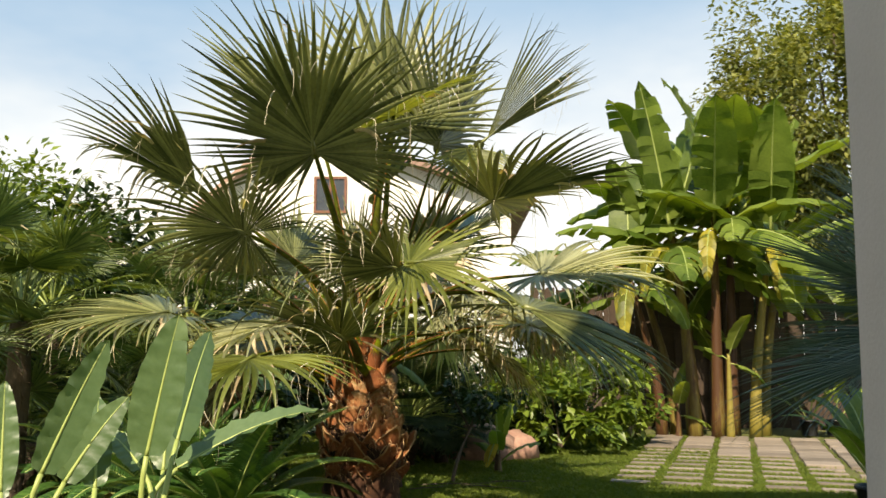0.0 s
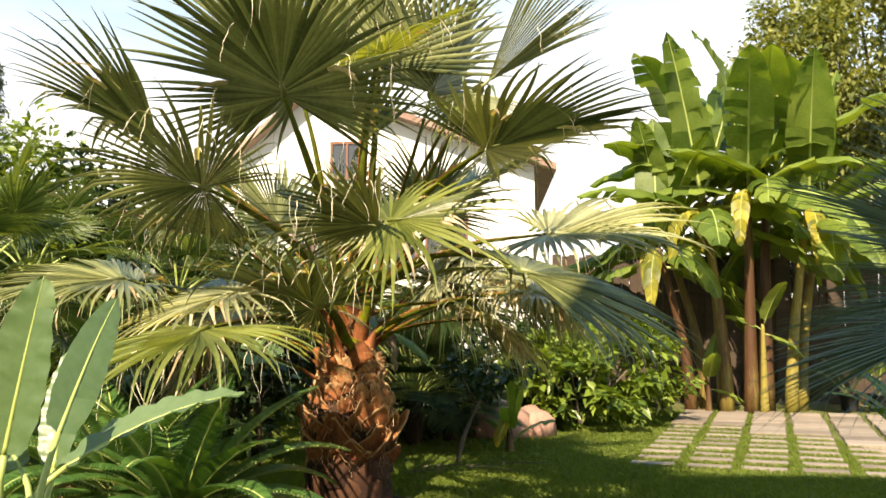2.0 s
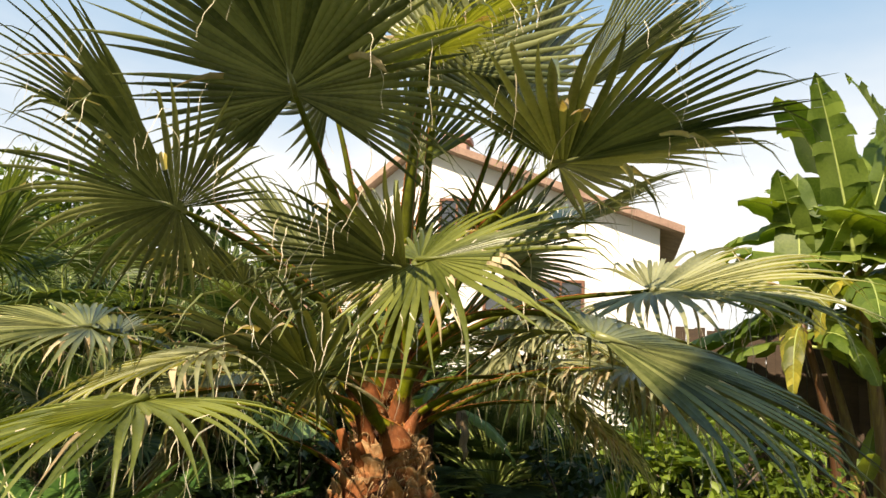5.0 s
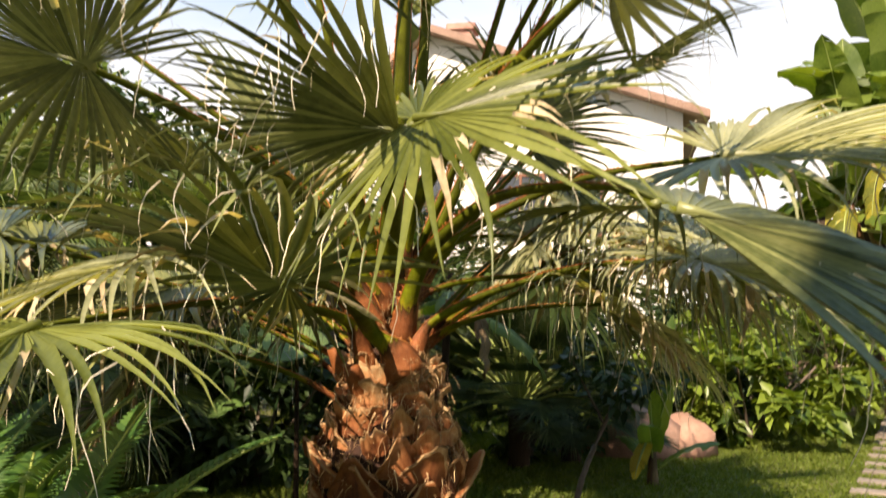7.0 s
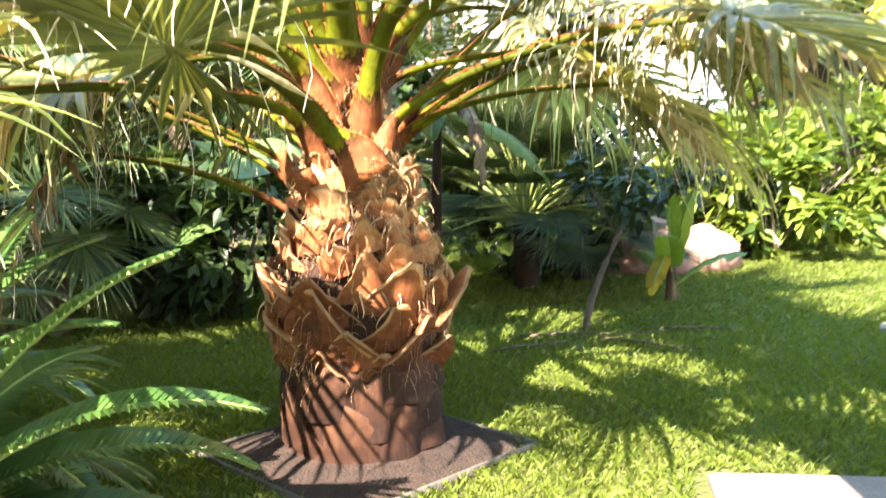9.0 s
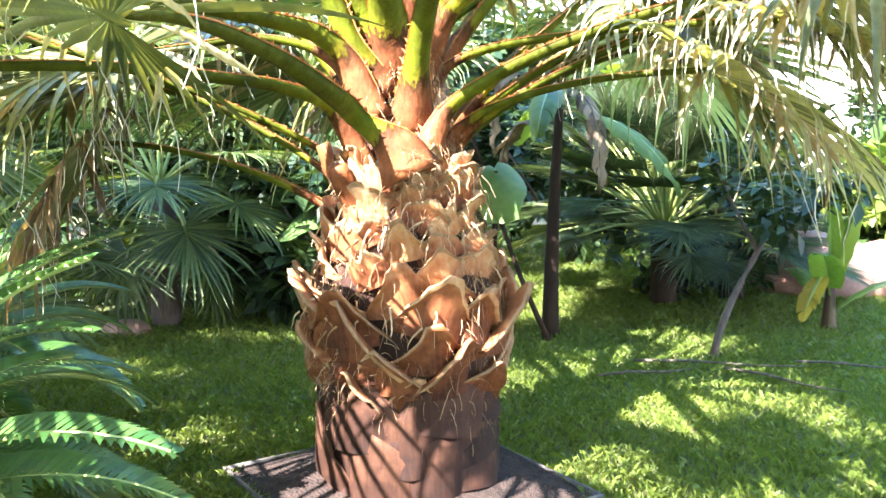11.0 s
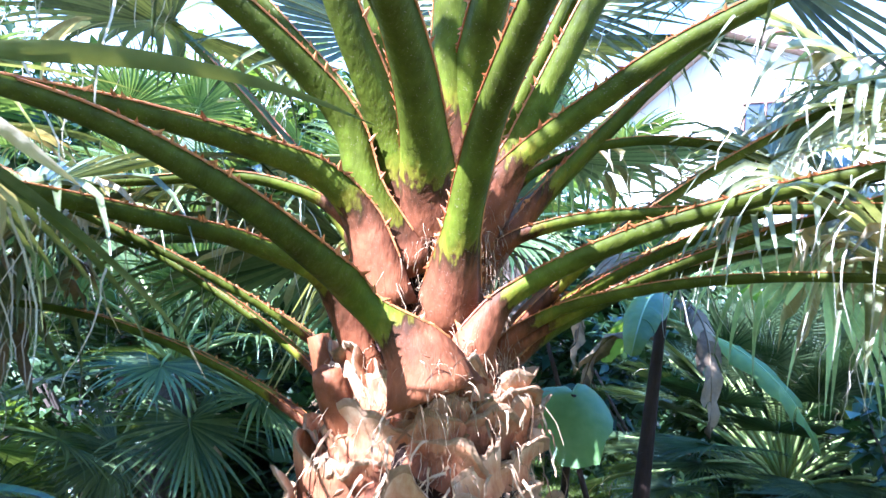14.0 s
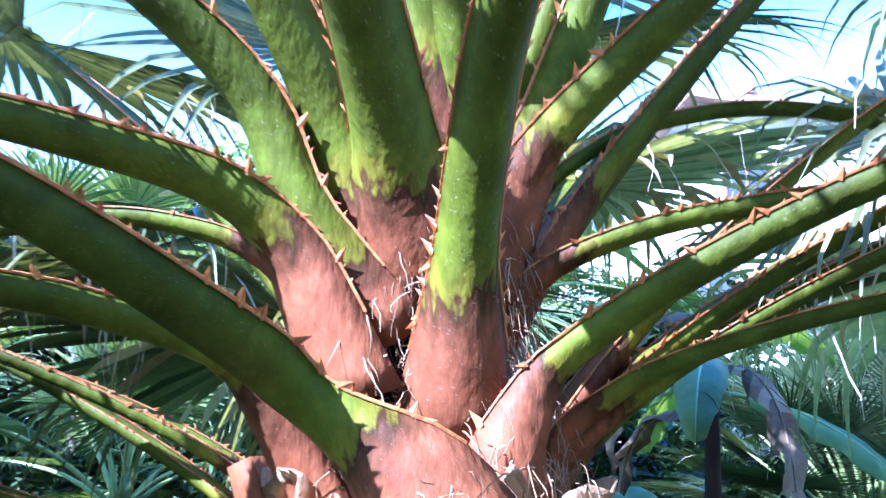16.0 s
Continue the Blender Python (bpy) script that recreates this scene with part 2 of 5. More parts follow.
M_SILVER = material("silver_fan_leaf", (0.024, 0.044, 0.014), (0.090, 0.120, 0.048), rough=0.45, scale=3, fine=30, bump=0.1, random_by="island", trans=0.22)
M_BUSH = material("bush_leaf", (0.045, 0.085, 0.012), (0.19, 0.26, 0.042), rough=0.38, scale=3, fine=30, bump=0, random_by="island", trans=0.3)
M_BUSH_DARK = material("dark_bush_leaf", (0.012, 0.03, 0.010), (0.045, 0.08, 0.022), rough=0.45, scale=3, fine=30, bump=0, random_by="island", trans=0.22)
M_TREE = material("tree_leaf", (0.06, 0.085, 0.02), (0.25, 0.26, 0.075), rough=0.5, scale=1, fine=10, bump=0, random_by="island", trans=0.35)
M_CONIFER = material("conifer_needle", (0.02, 0.035, 0.02), (0.06, 0.085, 0.05), rough=0.6, scale=1, fine=10, bump=0, random_by="island", trans=0.1)
M_HAIR = material("palm_hair", (0.06, 0.035, 0.02), (0.20, 0.14, 0.09), rough=0.9, scale=15, fine=50, bump=0, random_by="island")
M_BARK = material("bark", (0.05, 0.035, 0.025), (0.19, 0.14, 0.10), rough=0.9, scale=9, fine=50, bump=0.6, stretch_xyz=(1, 1, 0.3))
M_LAWN = material("lawn_ground", (0.048, 0.080, 0.012), (0.165, 0.150, 0.052), rough=0.9, scale=1.3, fine=45, bump=0.8, dist=0.03)
M_GRASS = material("grass_blade", (0.066, 0.116, 0.012), (0.175, 0.215, 0.036), rough=0.6, scale=0.9, fine=6, bump=0, random_by="island", trans=0.35, edge=(0.1, 0.95))
M_SOIL = material("gravel_soil", (0.011, 0.007, 0.005), (0.075, 0.046, 0.032), rough=0.95, scale=14, fine=90, bump=1.0, dist=0.02)
M_SLAB = material("concrete_slab", (0.14, 0.112, 0.086), (0.27, 0.22, 0.175), rough=0.88, scale=5, fine=80, bump=0.35, random_by="object")
M_STONE = material("pink_stone", (0.20, 0.09, 0.06), (0.46, 0.28, 0.20), rough=0.85, scale=3, fine=30, bump=0.5)
M_WALL = material("white_render", (0.70, 0.68, 0.64), (0.82, 0.81, 0.78), rough=0.85, scale=1.5, fine=60, bump=0.15)
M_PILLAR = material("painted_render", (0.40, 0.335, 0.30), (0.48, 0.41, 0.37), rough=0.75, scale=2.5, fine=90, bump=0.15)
M_ROOF = material("roof_tile", (0.20, 0.12, 0.09), (0.38, 0.25, 0.19), rough=0.8, scale=4, fine=30, bump=0.4, random_by="object")
M_BRICK = material("red_brick", (0.34, 0.17, 0.13), (0.50, 0.30, 0.24), rough=0.85, scale=9, fine=60, bump=0.4)
M_WOOD = material("weathered_wood", (0.14, 0.095, 0.06), (0.40, 0.32, 0.23), rough=0.85, scale=6, fine=50, bump=0.4, stretch_xyz=(1, 1, 0.15))
M_DARKWOOD = material("dark_plank", (0.025, 0.016, 0.011), (0.085, 0.055, 0.035), rough=0.8, scale=5, fine=50, bump=0.4, stretch_xyz=(0.15, 1, 1))
M_POT = material("black_pot", (0.012, 0.012, 0.013), (0.03, 0.03, 0.032), rough=0.45, scale=6, fine=60, bump=0.05)
M_TERRA = material("terracotta", (0.30, 0.10, 0.05), (0.48, 0.20, 0.11), rough=0.8, scale=6, fine=60, bump=0.25)
M_EDGE = material("edging_strip", (0.05, 0.045, 0.04), (0.16, 0.14, 0.12), rough=0.7, scale=6, fine=50, bump=0.2)
M_GLASS = material("window_glass", (0.02, 0.025, 0.03), (0.05, 0.06, 0.07), rough=0.08, scale=2, fine=8, bump=0, spec=0.8)
M_FRAME = material("brown_frame", (0.14, 0.055, 0.03), (0.22, 0.095, 0.055), rough=0.6, scale=5, fine=40, bump=0.1)


# ---- mesh helpers ----
class Build:
    """Collects vertices and faces for one mesh."""

    def __init__(self):
        self.v, self.f, self.m = [], [], []

    def add(self, verts, faces, mat=0):
        o = len(self.v)
        self.v += [tuple(p) for p in verts]
        self.f += [tuple(i + o for i in q) for q in faces]
        self.m += [mat] * len(faces)

    def mesh(self, name, mats, smooth=True):
        me = bpy.data.meshes.new(name)
        me.from_pydata(self.v, [], self.f)
        for k in mats:
            me.materials.append(k)
        me.polygons.foreach_set("material_index", self.m)
        me.polygons.foreach_set("use_smooth", [smooth] * len(self.f))
        me.update()
        return me


def part(name, build, mats, parent, label="", smooth=True):
    data = build.mesh(name, mats if isinstance(mats, (list, tuple)) else [mats], smooth) if isinstance(build, Build) else build
    ob = new(name, data)
    ob.parent = parent
    if label:
        tagged(ob, label)
    return ob


def thing(name, at, label, category, group="", kind=""):
    ob = new(name)
    ob.location = at
    return tagged(ob, label, category, group, kind)


def solo(name, build, mats, label, category, group="", kind="", at=(0, 0, 0), smooth=True):
    ob = new(name, build.mesh(name, mats if isinstance(mats, (list, tuple)) else [mats], smooth))
    ob.location = at
    return tagged(ob, label, category, group, kind)


def unit(v):
    v = Vector(v)
    return v.normalized() if v.length > 1e-9 else Vector((0, 0, 1))


def bezier(p0, p1, p2, p3, n):
    out = []
    for i in range(n + 1):
        t = i / n
        s = 1 - t
        out.append(p0 * s**3 + p1 * 3 * s * s * t + p2 * 3 * s * t * t + p3 * t**3)
    return out


def glide(knots, n):
    """n + 1 evenly spaced points on a smooth curve through the knots."""
    k = [knots[0] * 2 - knots[1]] + list(knots) + [knots[-1] * 2 - knots[-2]]
    fine = []
    for i in range(1, len(k) - 2):
        for j in range(12):
            t = j / 12
            fine.append((k[i] * 2 + (k[i + 1] - k[i - 1]) * t + (k[i - 1] * 2 - k[i] * 5 + k[i + 1] * 4 - k[i + 2]) * t * t + (k[i] * 3 - k[i - 1] - k[i + 1] * 3 + k[i + 2]) * t**3) * 0.5)
    fine.append(knots[-1].copy())
    runs = [0.0]
    for p, q in zip(fine, fine[1:]):
        runs.append(runs[-1] + (q - p).length)
    out = []
    for i in range(n + 1):
        want, j = runs[-1] * i / n, 0
        while j < len(runs) - 2 and runs[j + 1] < want:
            j += 1
        out.append(fine[j].lerp(fine[j + 1], (want - runs[j]) / max(1e-6, runs[j + 1] - runs[j])))
    return out


def tube(b, points, radii, sides=8, mat=0, cap=True):
    rings = []
    n = len(points)
    ref = Vector((0.31, 0.17, 0.93))
    verts = []
    for i, p in enumerate(points):
        t = unit(points[min(i + 1, n - 1)] - points[max(i - 1, 0)])
        x = unit(t.cross(ref) if abs(t.dot(ref)) < 0.97 else t.cross(Vector((1, 0, 0))))
        y = t.cross(x)
        for k in range(sides):
            a = 2 * math.pi * k / sides
            verts.append(p + (x * math.cos(a) + y * math.sin(a)) * radii[i])
    faces = []
    for i in range(n - 1):
        for k in range(sides):
            k2 = (k + 1) % sides
            faces.append((i * sides + k, i * sides + k2, (i + 1) * sides + k2, (i + 1) * sides + k))
    if cap:
        faces.append(tuple(range(sides))[::-1])
        faces.append(tuple((n - 1) * sides + k for k in range(sides)))
    b.add(verts, faces, mat)


def box(b, x0, y0, z0, x1, y1, z1, bevel=0.0, mat=0):
    """A box with chamfered upright and upper edges."""
    c = bevel
    def ring(z, i):
        a0, a1, b0, b1 = x0 + i, x1 - i, y0 + i, y1 - i
        k = c if c else 0.0
        if not k:
            return [(a0, b0, z), (a1, b0, z), (a1, b1, z), (a0, b1, z)]
        return [(a0 + k, b0, z), (a1 - k, b0, z), (a1, b0 + k, z), (a1, b1 - k, z), (a1 - k, b1, z), (a0 + k, b1, z), (a0, b1 - k, z), (a0, b0 + k, z)]
    rows = [ring(z0, 0), ring(z1 - c, 0)] + ([ring(z1, c)] if c else [])
    if not c:
        rows[1] = ring(z1, 0)
    n = len(rows[0])
    verts = [p for r in rows for p in r]
    faces = [tuple(range(n))[::-1], tuple(range((len(rows) - 1) * n, len(rows) * n))]
    for r in range(len(rows) - 1):
        for k in range(n):
            faces.append((r * n + k, r * n + (k + 1) % n, (r + 1) * n + (k + 1) % n, (r + 1) * n + k))
    b.add(verts, faces, mat)


DOWN = Vector((0, 0, -1))


def fan_blade(rng, hub, u, nrm, R, spread=130, n=54, split=0.46, droop=0.35, fold=0.25, hang=0.35, dry=0.12, threads=22, arch=0.25, steps=9, wide=1.0, costa=0.09, clear=None):
    """A costapalmate blade: pleated segments that part half-way out, droop, and end in hanging tips and threads."""
    b = Build()
    u = unit(u)
    nrm = unit(Vector(nrm) - u * u.dot(Vector(nrm)))
    w = nrm.cross(u)
    S = radians(spread)
    dth = 2 * S / n
    hub = Vector(hub)
    ring = [hub - nrm * 0.006 + (u * math.cos(0.5236 * k) + w * math.sin(0.5236 * k)) * 0.045 * R for k in range(12)]
    b.add([hub - nrm * 0.014 - u * 0.01] + ring, [(0, 1 + k, 1 + (k + 1) % 12) for k in range(12)])
    tube(b, [hub - u * 0.01, hub + u * costa * R * 0.6 - nrm * 0.004, hub + u * costa * R * 1.7 - nrm * 0.010], [0.016 * R, 0.011 * R, 0.003], 6, 0)
    for i in range(n):
        th = -S + dth * (i + 0.5)
        L = R * (0.66 + 0.34 * math.cos(th * 0.62)) * rng.uniform(0.88, 1.04) - costa * R * max(0.0, math.cos(th)) ** 1.5 * 0.7
        flock = noise.noise((i * 0.31, hub.x * 7, hub.z * 5))
        side = math.sin(th)
        d = unit(u * math.cos(th) + w * side + nrm * fold * abs(side) * (0.6 + 0.4 * math.cos(th)))
        bt = unit(w * math.cos(th) - u * math.sin(th))
        p = hub + u * (costa * R * max(0.0, math.cos(th)) ** 1.5) - nrm * (0.10 * costa * R) + d * 0.02 * R
        s = 0.02 * R
        gap = costa * R * 1.5 * math.sqrt(max(0.0, math.cos(th))) * abs(side)
        cut = L * split * rng.uniform(0.92, 1.06)
        bent = rng.random() < hang
        kink = rng.uniform(0.62, 0.85)
        g = droop * max(0.1, rng.uniform(0.5, 1.5) + 0.9 * flock)
        swing = rng.gauss(0, 0.32) + 0.5 * flock
        is_dry = rng.random() < dry
        dry_from = rng.uniform(0.35, 0.7) if is_dry else rng.uniform(0.88, 1.1)
        slim = rng.uniform(0.45, 0.85) if is_dry else 1.0
        if is_dry:
            L *= rng.uniform(0.5, 0.8)
        curl = Vector((rng.uniform(-1, 1), rng.uniform(-1, 1), rng.uniform(-0.3, 0.3)))
        rows, marks = [], []
        ds = (L - s) / steps
        for k in range(steps + 1):
            q = s / L
            full = min(s, cut) * dth * 1.05 * wide + gap * dth
            if s <= cut:
                width = full
            else:
                width = full * 0.90 * max(0.03, 1 - ((s - cut) / (L - cut)) ** 1.35) * slim
            face = unit(d.cross(bt))
            hp = width * (0.46 if s <= cut else 0.40)
            rows.append((p - bt * width / 2, p + face * hp * -1, p + bt * width / 2))
            marks.append(1 if q > dry_from else 0)
            d = unit(d - nrm * arch * (ds / R) * (0.4 + q))
            if s > cut * 0.8:
                d = unit(d + DOWN * g * (q**1.6) * (ds / R) * 3.2 + bt * swing * ds / R)
            if bent and q > kink:
                d = unit(d + DOWN * 3.4 * ds / R * rng.uniform(0.8, 2.2))
            if is_dry and q > dry_from:
                d = unit(d + DOWN * 4.0 * ds / R + curl * 0.2 + Vector((rng.uniform(-1, 1), rng.uniform(-1, 1), 0)) * 0.12)
            bt = unit(bt - d * bt.dot(d))
            p = p + d * ds
            s += ds
        if clear and any(clear(r[1]) for r in rows):
            continue
        verts = [x for r in rows for x in r]
        for mat in (0, 1):
            faces = []
            for k in range(steps):
                if marks[k] == mat:
                    o = 3 * k
                    faces += [(o, o + 1, o + 4, o + 3), (o + 1, o + 2, o + 5, o + 4)]
            if faces:
                used = sorted({j for q in faces for j in q})
                back = {j: n2 for n2, j in enumerate(used)}
                b.add([verts[j] for j in used], [tuple(back[j] for j in q) for q in faces], mat)
        if threads and rng.random() < threads / n:
            q = rows[int(steps * rng.uniform(0.45, 0.8))][0]
            thread(b, rng, q, d + Vector((rng.uniform(-1, 1), rng.uniform(-1, 1), rng.uniform(-0.6, 0.8))), rng.uniform(0.12, 0.38) * R, 2)
    return b


def thread(b, rng, p, d, length, mat, width=0.0026):
    d, n = unit(d), 8
    verts = []
    side = unit(d.cross(Vector((rng.uniform(-1, 1), rng.uniform(-1, 1), rng.uniform(-1, 1)))))
    for k in range(n + 1):
        wd = width * (1 - 0.6 * k / n)
        verts += [p - side * wd, p + side * wd]
        d = unit(d + DOWN * 0.42 + Vector((rng.uniform(-1, 1), rng.uniform(-1, 1), rng.uniform(-0.6, 0.6))) * 0.42)
        p = p + d * length / n
    b.add(verts, [(2 * k, 2 * k + 1, 2 * k + 3, 2 * k + 2) for k in range(n)], mat)


def petiole(rng, p0, d0, p3, d3, base=0.17, mid=0.085, end=0.032, sheath=0.24, n=28, spines=True, pull=0.38, red=0.26, via=None, face=None):
    """A channelled stalk with a clasping base; returns the stalk, its margin spines, and its end direction."""
    p0, p3 = Vector(p0), Vector(p3)
    if via:
        pts = glide(list(via) + [p3], n)
        ln = sum((q - p).length for p, q in zip(pts, pts[1:]))
    else:
        ln = (p3 - p0).length
        pts = bezier(p0, p0 + unit(d0) * ln * pull, p3 - unit(d3) * ln * 0.33, p3, n)
    b, sp = Build(), Build()
    verts, along, run = [], [], 0.0
    left, right, ups = [], [], []
    for i, p in enumerate(pts):
        if i:
            run += (p - pts[i - 1]).length
        t = unit(pts[min(i + 1, n)] - pts[max(i - 1, 0)])
        side = unit(t.cross(Vector((0, 0, 1))))
        if face and run < sheath:
            k = (run / sheath) ** 1.5
            side = unit(face.cross(Vector((0, 0, 1))) * (1 - k) + side * k)
            side = unit(side - t * side.dot(t))
        up = side.cross(t)
        if run < sheath:
            q = run / sheath
            wd = base + (mid - base) * (q**0.8)
        else:
            q = (run - sheath) / max(0.01, ln - sheath)
            wd = mid + (end - mid) * min(1, q) ** 0.8
        th = wd * (0.34 + 0.24 * min(1.0, run / sheath))
        h = wd / 2
        ring = [p - side * h, p - side * h * 0.45 - up * th * 0.08, p + side * h * 0.45 - up * th * 0.08, p + side * h,
                p + side * h * 0.72 - up * th * 0.62, p + side * h * 0.25 - up * th, p - side * h * 0.25 - up * th, p - side * h * 0.72 - up * th * 0.62]
        verts += ring
        along += [0.215 * run / red if run < red else min(1.0, 0.215 + (run - red) / 1.2)] * 8
        left.append(ring[0])
        right.append(ring[3])
        ups.append((side, up, t, run))
    faces = [(i * 8 + k, i * 8 + (k + 1) % 8, (i + 1) * 8 + (k + 1) % 8, (i + 1) * 8 + k) for i in range(n) for k in range(8)]
    faces += [tuple(range(8))[::-1], tuple(n * 8 + k for k in range(8))]
    b.add(verts, faces)
    if spines:
        for rail, sgn in ((left, -1), (right, 1)):
            rim = [q for q, u4 in zip(rail, ups) if 0.08 < u4[3] < ln * 0.85]
            if len(rim) > 2:
                tube(sp, rim, [0.028 * mid] * len(rim), 5, 0, False)
            for i in range(n):
                seg = rail[i + 1] - rail[i]
                cnt = max(1, round(seg.length / 0.019))
                side, up, t, run = ups[i]
                if run < 0.10 or run > ln * 0.82:
                    continue
                for k in range(cnt):
                    c = rail[i] + seg * ((k + rng.uniform(0.2, 0.8)) / cnt)
                    size = (0.05 + 0.15 * rng.random() ** 1.7) * (0.03 + 0.65 * min(0.095, mid)) * (1.1 - 0.5 * run / ln)
                    lean = rng.choice((-0.7, 0.8, 0.9))
                    tip = c + side * sgn * size * 0.8 + up * size * 0.75 + t * size * lean
                    a0, a1 = c - t * size * 0.55, c + t * size * 0.55
                    a2, a3 = c - side * sgn * size * 0.35 + up * size * 0.25, c - up * size * 0.35
                    sp.add([a0, a2, a1, a3, tip], [(0, 1, 4), (1, 2, 4), (2, 3, 4), (3, 0, 4)])
    me = b.mesh("petiole", [M_PETIOLE])
    at = me.attributes.new("along", "FLOAT", "POINT")
    at.data.foreach_set("value", along)
    return me, sp


def leaf_cloud(b, rng, centre, radii, n, size, shell=0.55, mat=0, drop=0.2, slim=0.45, clumps=0):
    """Many small folded leaves in an uneven, clumped volume."""
    cx, cy, cz = centre
    spots = []
    for _ in range(clumps):
        v = unit((rng.gauss(0, 1), rng.gauss(0, 1), rng.gauss(0, 1))) * rng.uniform(0.55, 1.0)
        spots.append((v, rng.uniform(0.16, 0.34)))
    for _ in range(n):
        if spots:
            c, r = rng.choice(spots)
            v = c + unit((rng.gauss(0, 1), rng.gauss(0, 1), rng.gauss(0, 1))) * r * rng.random() ** 0.5
        else:
            v = unit((rng.gauss(0, 1), rng.gauss(0, 1), rng.gauss(0, 1))) * (shell + (1 - shell) * rng.random())
        p = Vector((cx + v.x * radii[0], cy + v.y * radii[1], cz + v.z * radii[2]))
        if p.z < 0.03:
            continue
        d = unit(Vector((rng.gauss(0, 1), rng.gauss(0, 1), rng.gauss(0, 0.6) - drop)) + v * 0.6)
        s = unit(d.cross(Vector((rng.gauss(0, 0.5), rng.gauss(0, 0.5), 1))))
        up = s.cross(d)
        L = size * rng.uniform(0.65, 1.3)
        W = L * slim
        m1 = p + d * L * 0.45 - up * W * 0.12
        b.add([p, m1 + s * W / 2 + up * W * 0.2, p + d * L - up * L * 0.12, m1 - s * W / 2 + up * W * 0.2, m1], [(0, 4, 1), (4, 2, 1), (0, 3, 4), (4, 3, 2)], mat)


def torn_leaf(b, rng, base, d, nrm, length, width, droop=0.6, torn=0.5, strips=15, rib=0.012, sag=0.5, mat=0, rib_mat=1, stalk=0.0, wave=0.0):
    """A banana-like leaf: arching midrib, blade in strips that may part and hang."""
    d, p = unit(d), Vector(base)
    nrm = unit(Vector(nrm) - d * d.dot(Vector(nrm)))
    pts, frames = [p.copy()], [(d.copy(), nrm.copy())]
    if stalk:
        p = p + d * stalk
        pts.append(p.copy())
        frames.append((d.copy(), nrm.copy()))
    first = len(pts) - 1
    ds = length / strips
    for k in range(strips):
        q = (k + 1) / strips
        d = unit(d + DOWN * droop * ds / length * (0.5 + 1.6 * q))
        nrm = unit(nrm - d * d.dot(nrm))
        p = p + d * ds
        pts.append(p.copy())
        frames.append((d.copy(), nrm.copy()))
    radii = [rib * 1.4] * (first + 1) + [rib * (1.1 - k / strips) for k in range(strips)]
    tube(b, pts, radii, 6, rib_mat)
    for sgn in (-1, 1):
        group, rows = None, []

        def flush(rows):
            if len(rows) > 1:
                verts = [x for r in rows for x in r]
                faces = []
                for i in range(len(rows) - 1):
                    o = 4 * i
                    faces += [(o + j, o + j + 1, o + j + 5, o + j + 4) for j in range(3)]
                b.add(verts, faces, mat)
        tilt = rng.uniform(-0.15, 0.15)
        for k in range(strips + 1):
            q = k / strips
            d, n2 = frames[first + k]
            s = n2.cross(d) * sgn
            wd = width / 2 * (max(0.0, math.sin(math.pi * min(1, 0.06 + 0.94 * q) ** 0.72)) ** 0.55) if q < 1 else 0.0
            wd = max(wd, 0.004)
            def row(tl):
                out, c, dirn = [], pts[first + k].copy(), unit(s + n2 * (0.30 + tl))
                for j in range(4):
                    out.append(c + n2 * wave * math.sin(k * 1.9 + j) * (j / 3))
                    dirn = unit(dirn + DOWN * sag * (j + 0.6) / 3)
                    c = c + dirn * wd / 3 + d * wd * 0.10
                return out
            rows.append(row(tilt))
            if 0 < k < strips and rng.random() < torn:
                flush(rows)
                tilt = rng.uniform(-0.45, 0.25)
                rows = [row(tilt)]
        flush(rows)


def fan_tuft(rng, at, n, reach, R, mat, tilt=(5, 80), blade=None, stalk_r=0.011, base_z=0.0, stalk_mat=None, az=None, name_parent=None, **kw):
    """The crown of a small fan palm: stalks with blades in all directions, as parts under its thing."""
    for i in range(n):
        a = radians(az[0] + (az[1] - az[0]) * rng.random()) if az else 2.399963 * i + rng.uniform(-0.3, 0.3)
        el = radians(tilt[0] + (tilt[1] - tilt[0]) * ((i + 0.5) / n) + rng.uniform(-6, 6))
        out = Vector((math.cos(a) * math.cos(el), math.sin(a) * math.cos(el), math.sin(el)))
        hub = Vector(at) + Vector((0, 0, base_z)) + out * reach * rng.uniform(0.8, 1.15)
        root = Vector((0, 0, base_z)) + Vector(at)
        mid = root + (hub - root) * 0.5 + Vector((0, 0, 0.10 * reach))
        b = Build()
        tube(b, bezier(root, mid, mid, hub, 6), [stalk_r * (1.2 - 0.5 * k / 6) for k in range(7)], 5)
        st = part("stalk", b, stalk_mat or mat, name_parent)
        u = unit(out + DOWN * 0.35 * math.cos(el))
        nr = unit(Vector((0, 0, 1)) - out * 0.6 * math.sin(el))
        part("leaf_blade", fan_blade(rng, hub, u, nr, R * rng.uniform(0.85, 1.1), **kw), [mat, M_DRY, M_THREAD], st)


# ---- ground ----
g = Build()
edges = [-400, -120, -50, -25, -12] + [-8 + 0.8 * i for i in range(41)] + [30, 50, 120, 400]
ys = [-400, -120, -50, -20, -10] + [-4 + 0.8 * i for i in range(41)] + [36, 60, 120, 400]
gv = []
for y in ys:
    for x in edges:
        h = 0.025 * noise.noise((x * 0.5, y * 0.5, 0)) if -9 < x < 26 and -5 < y < 30 else 0
        gv.append((x, y, h - 0.02))
nx = len(edges)
g.add(gv, [(j * nx + i, j * nx + i + 1, (j + 1) * nx + i + 1, (j + 1) * nx + i) for j in range(len(ys) - 1) for i in range(nx - 1)])
ground = solo("ground", g, M_LAWN, "garden ground covered by mown green lawn", "ground", kind="structure")

PALM = Vector((-0.63, 7.48, 0))

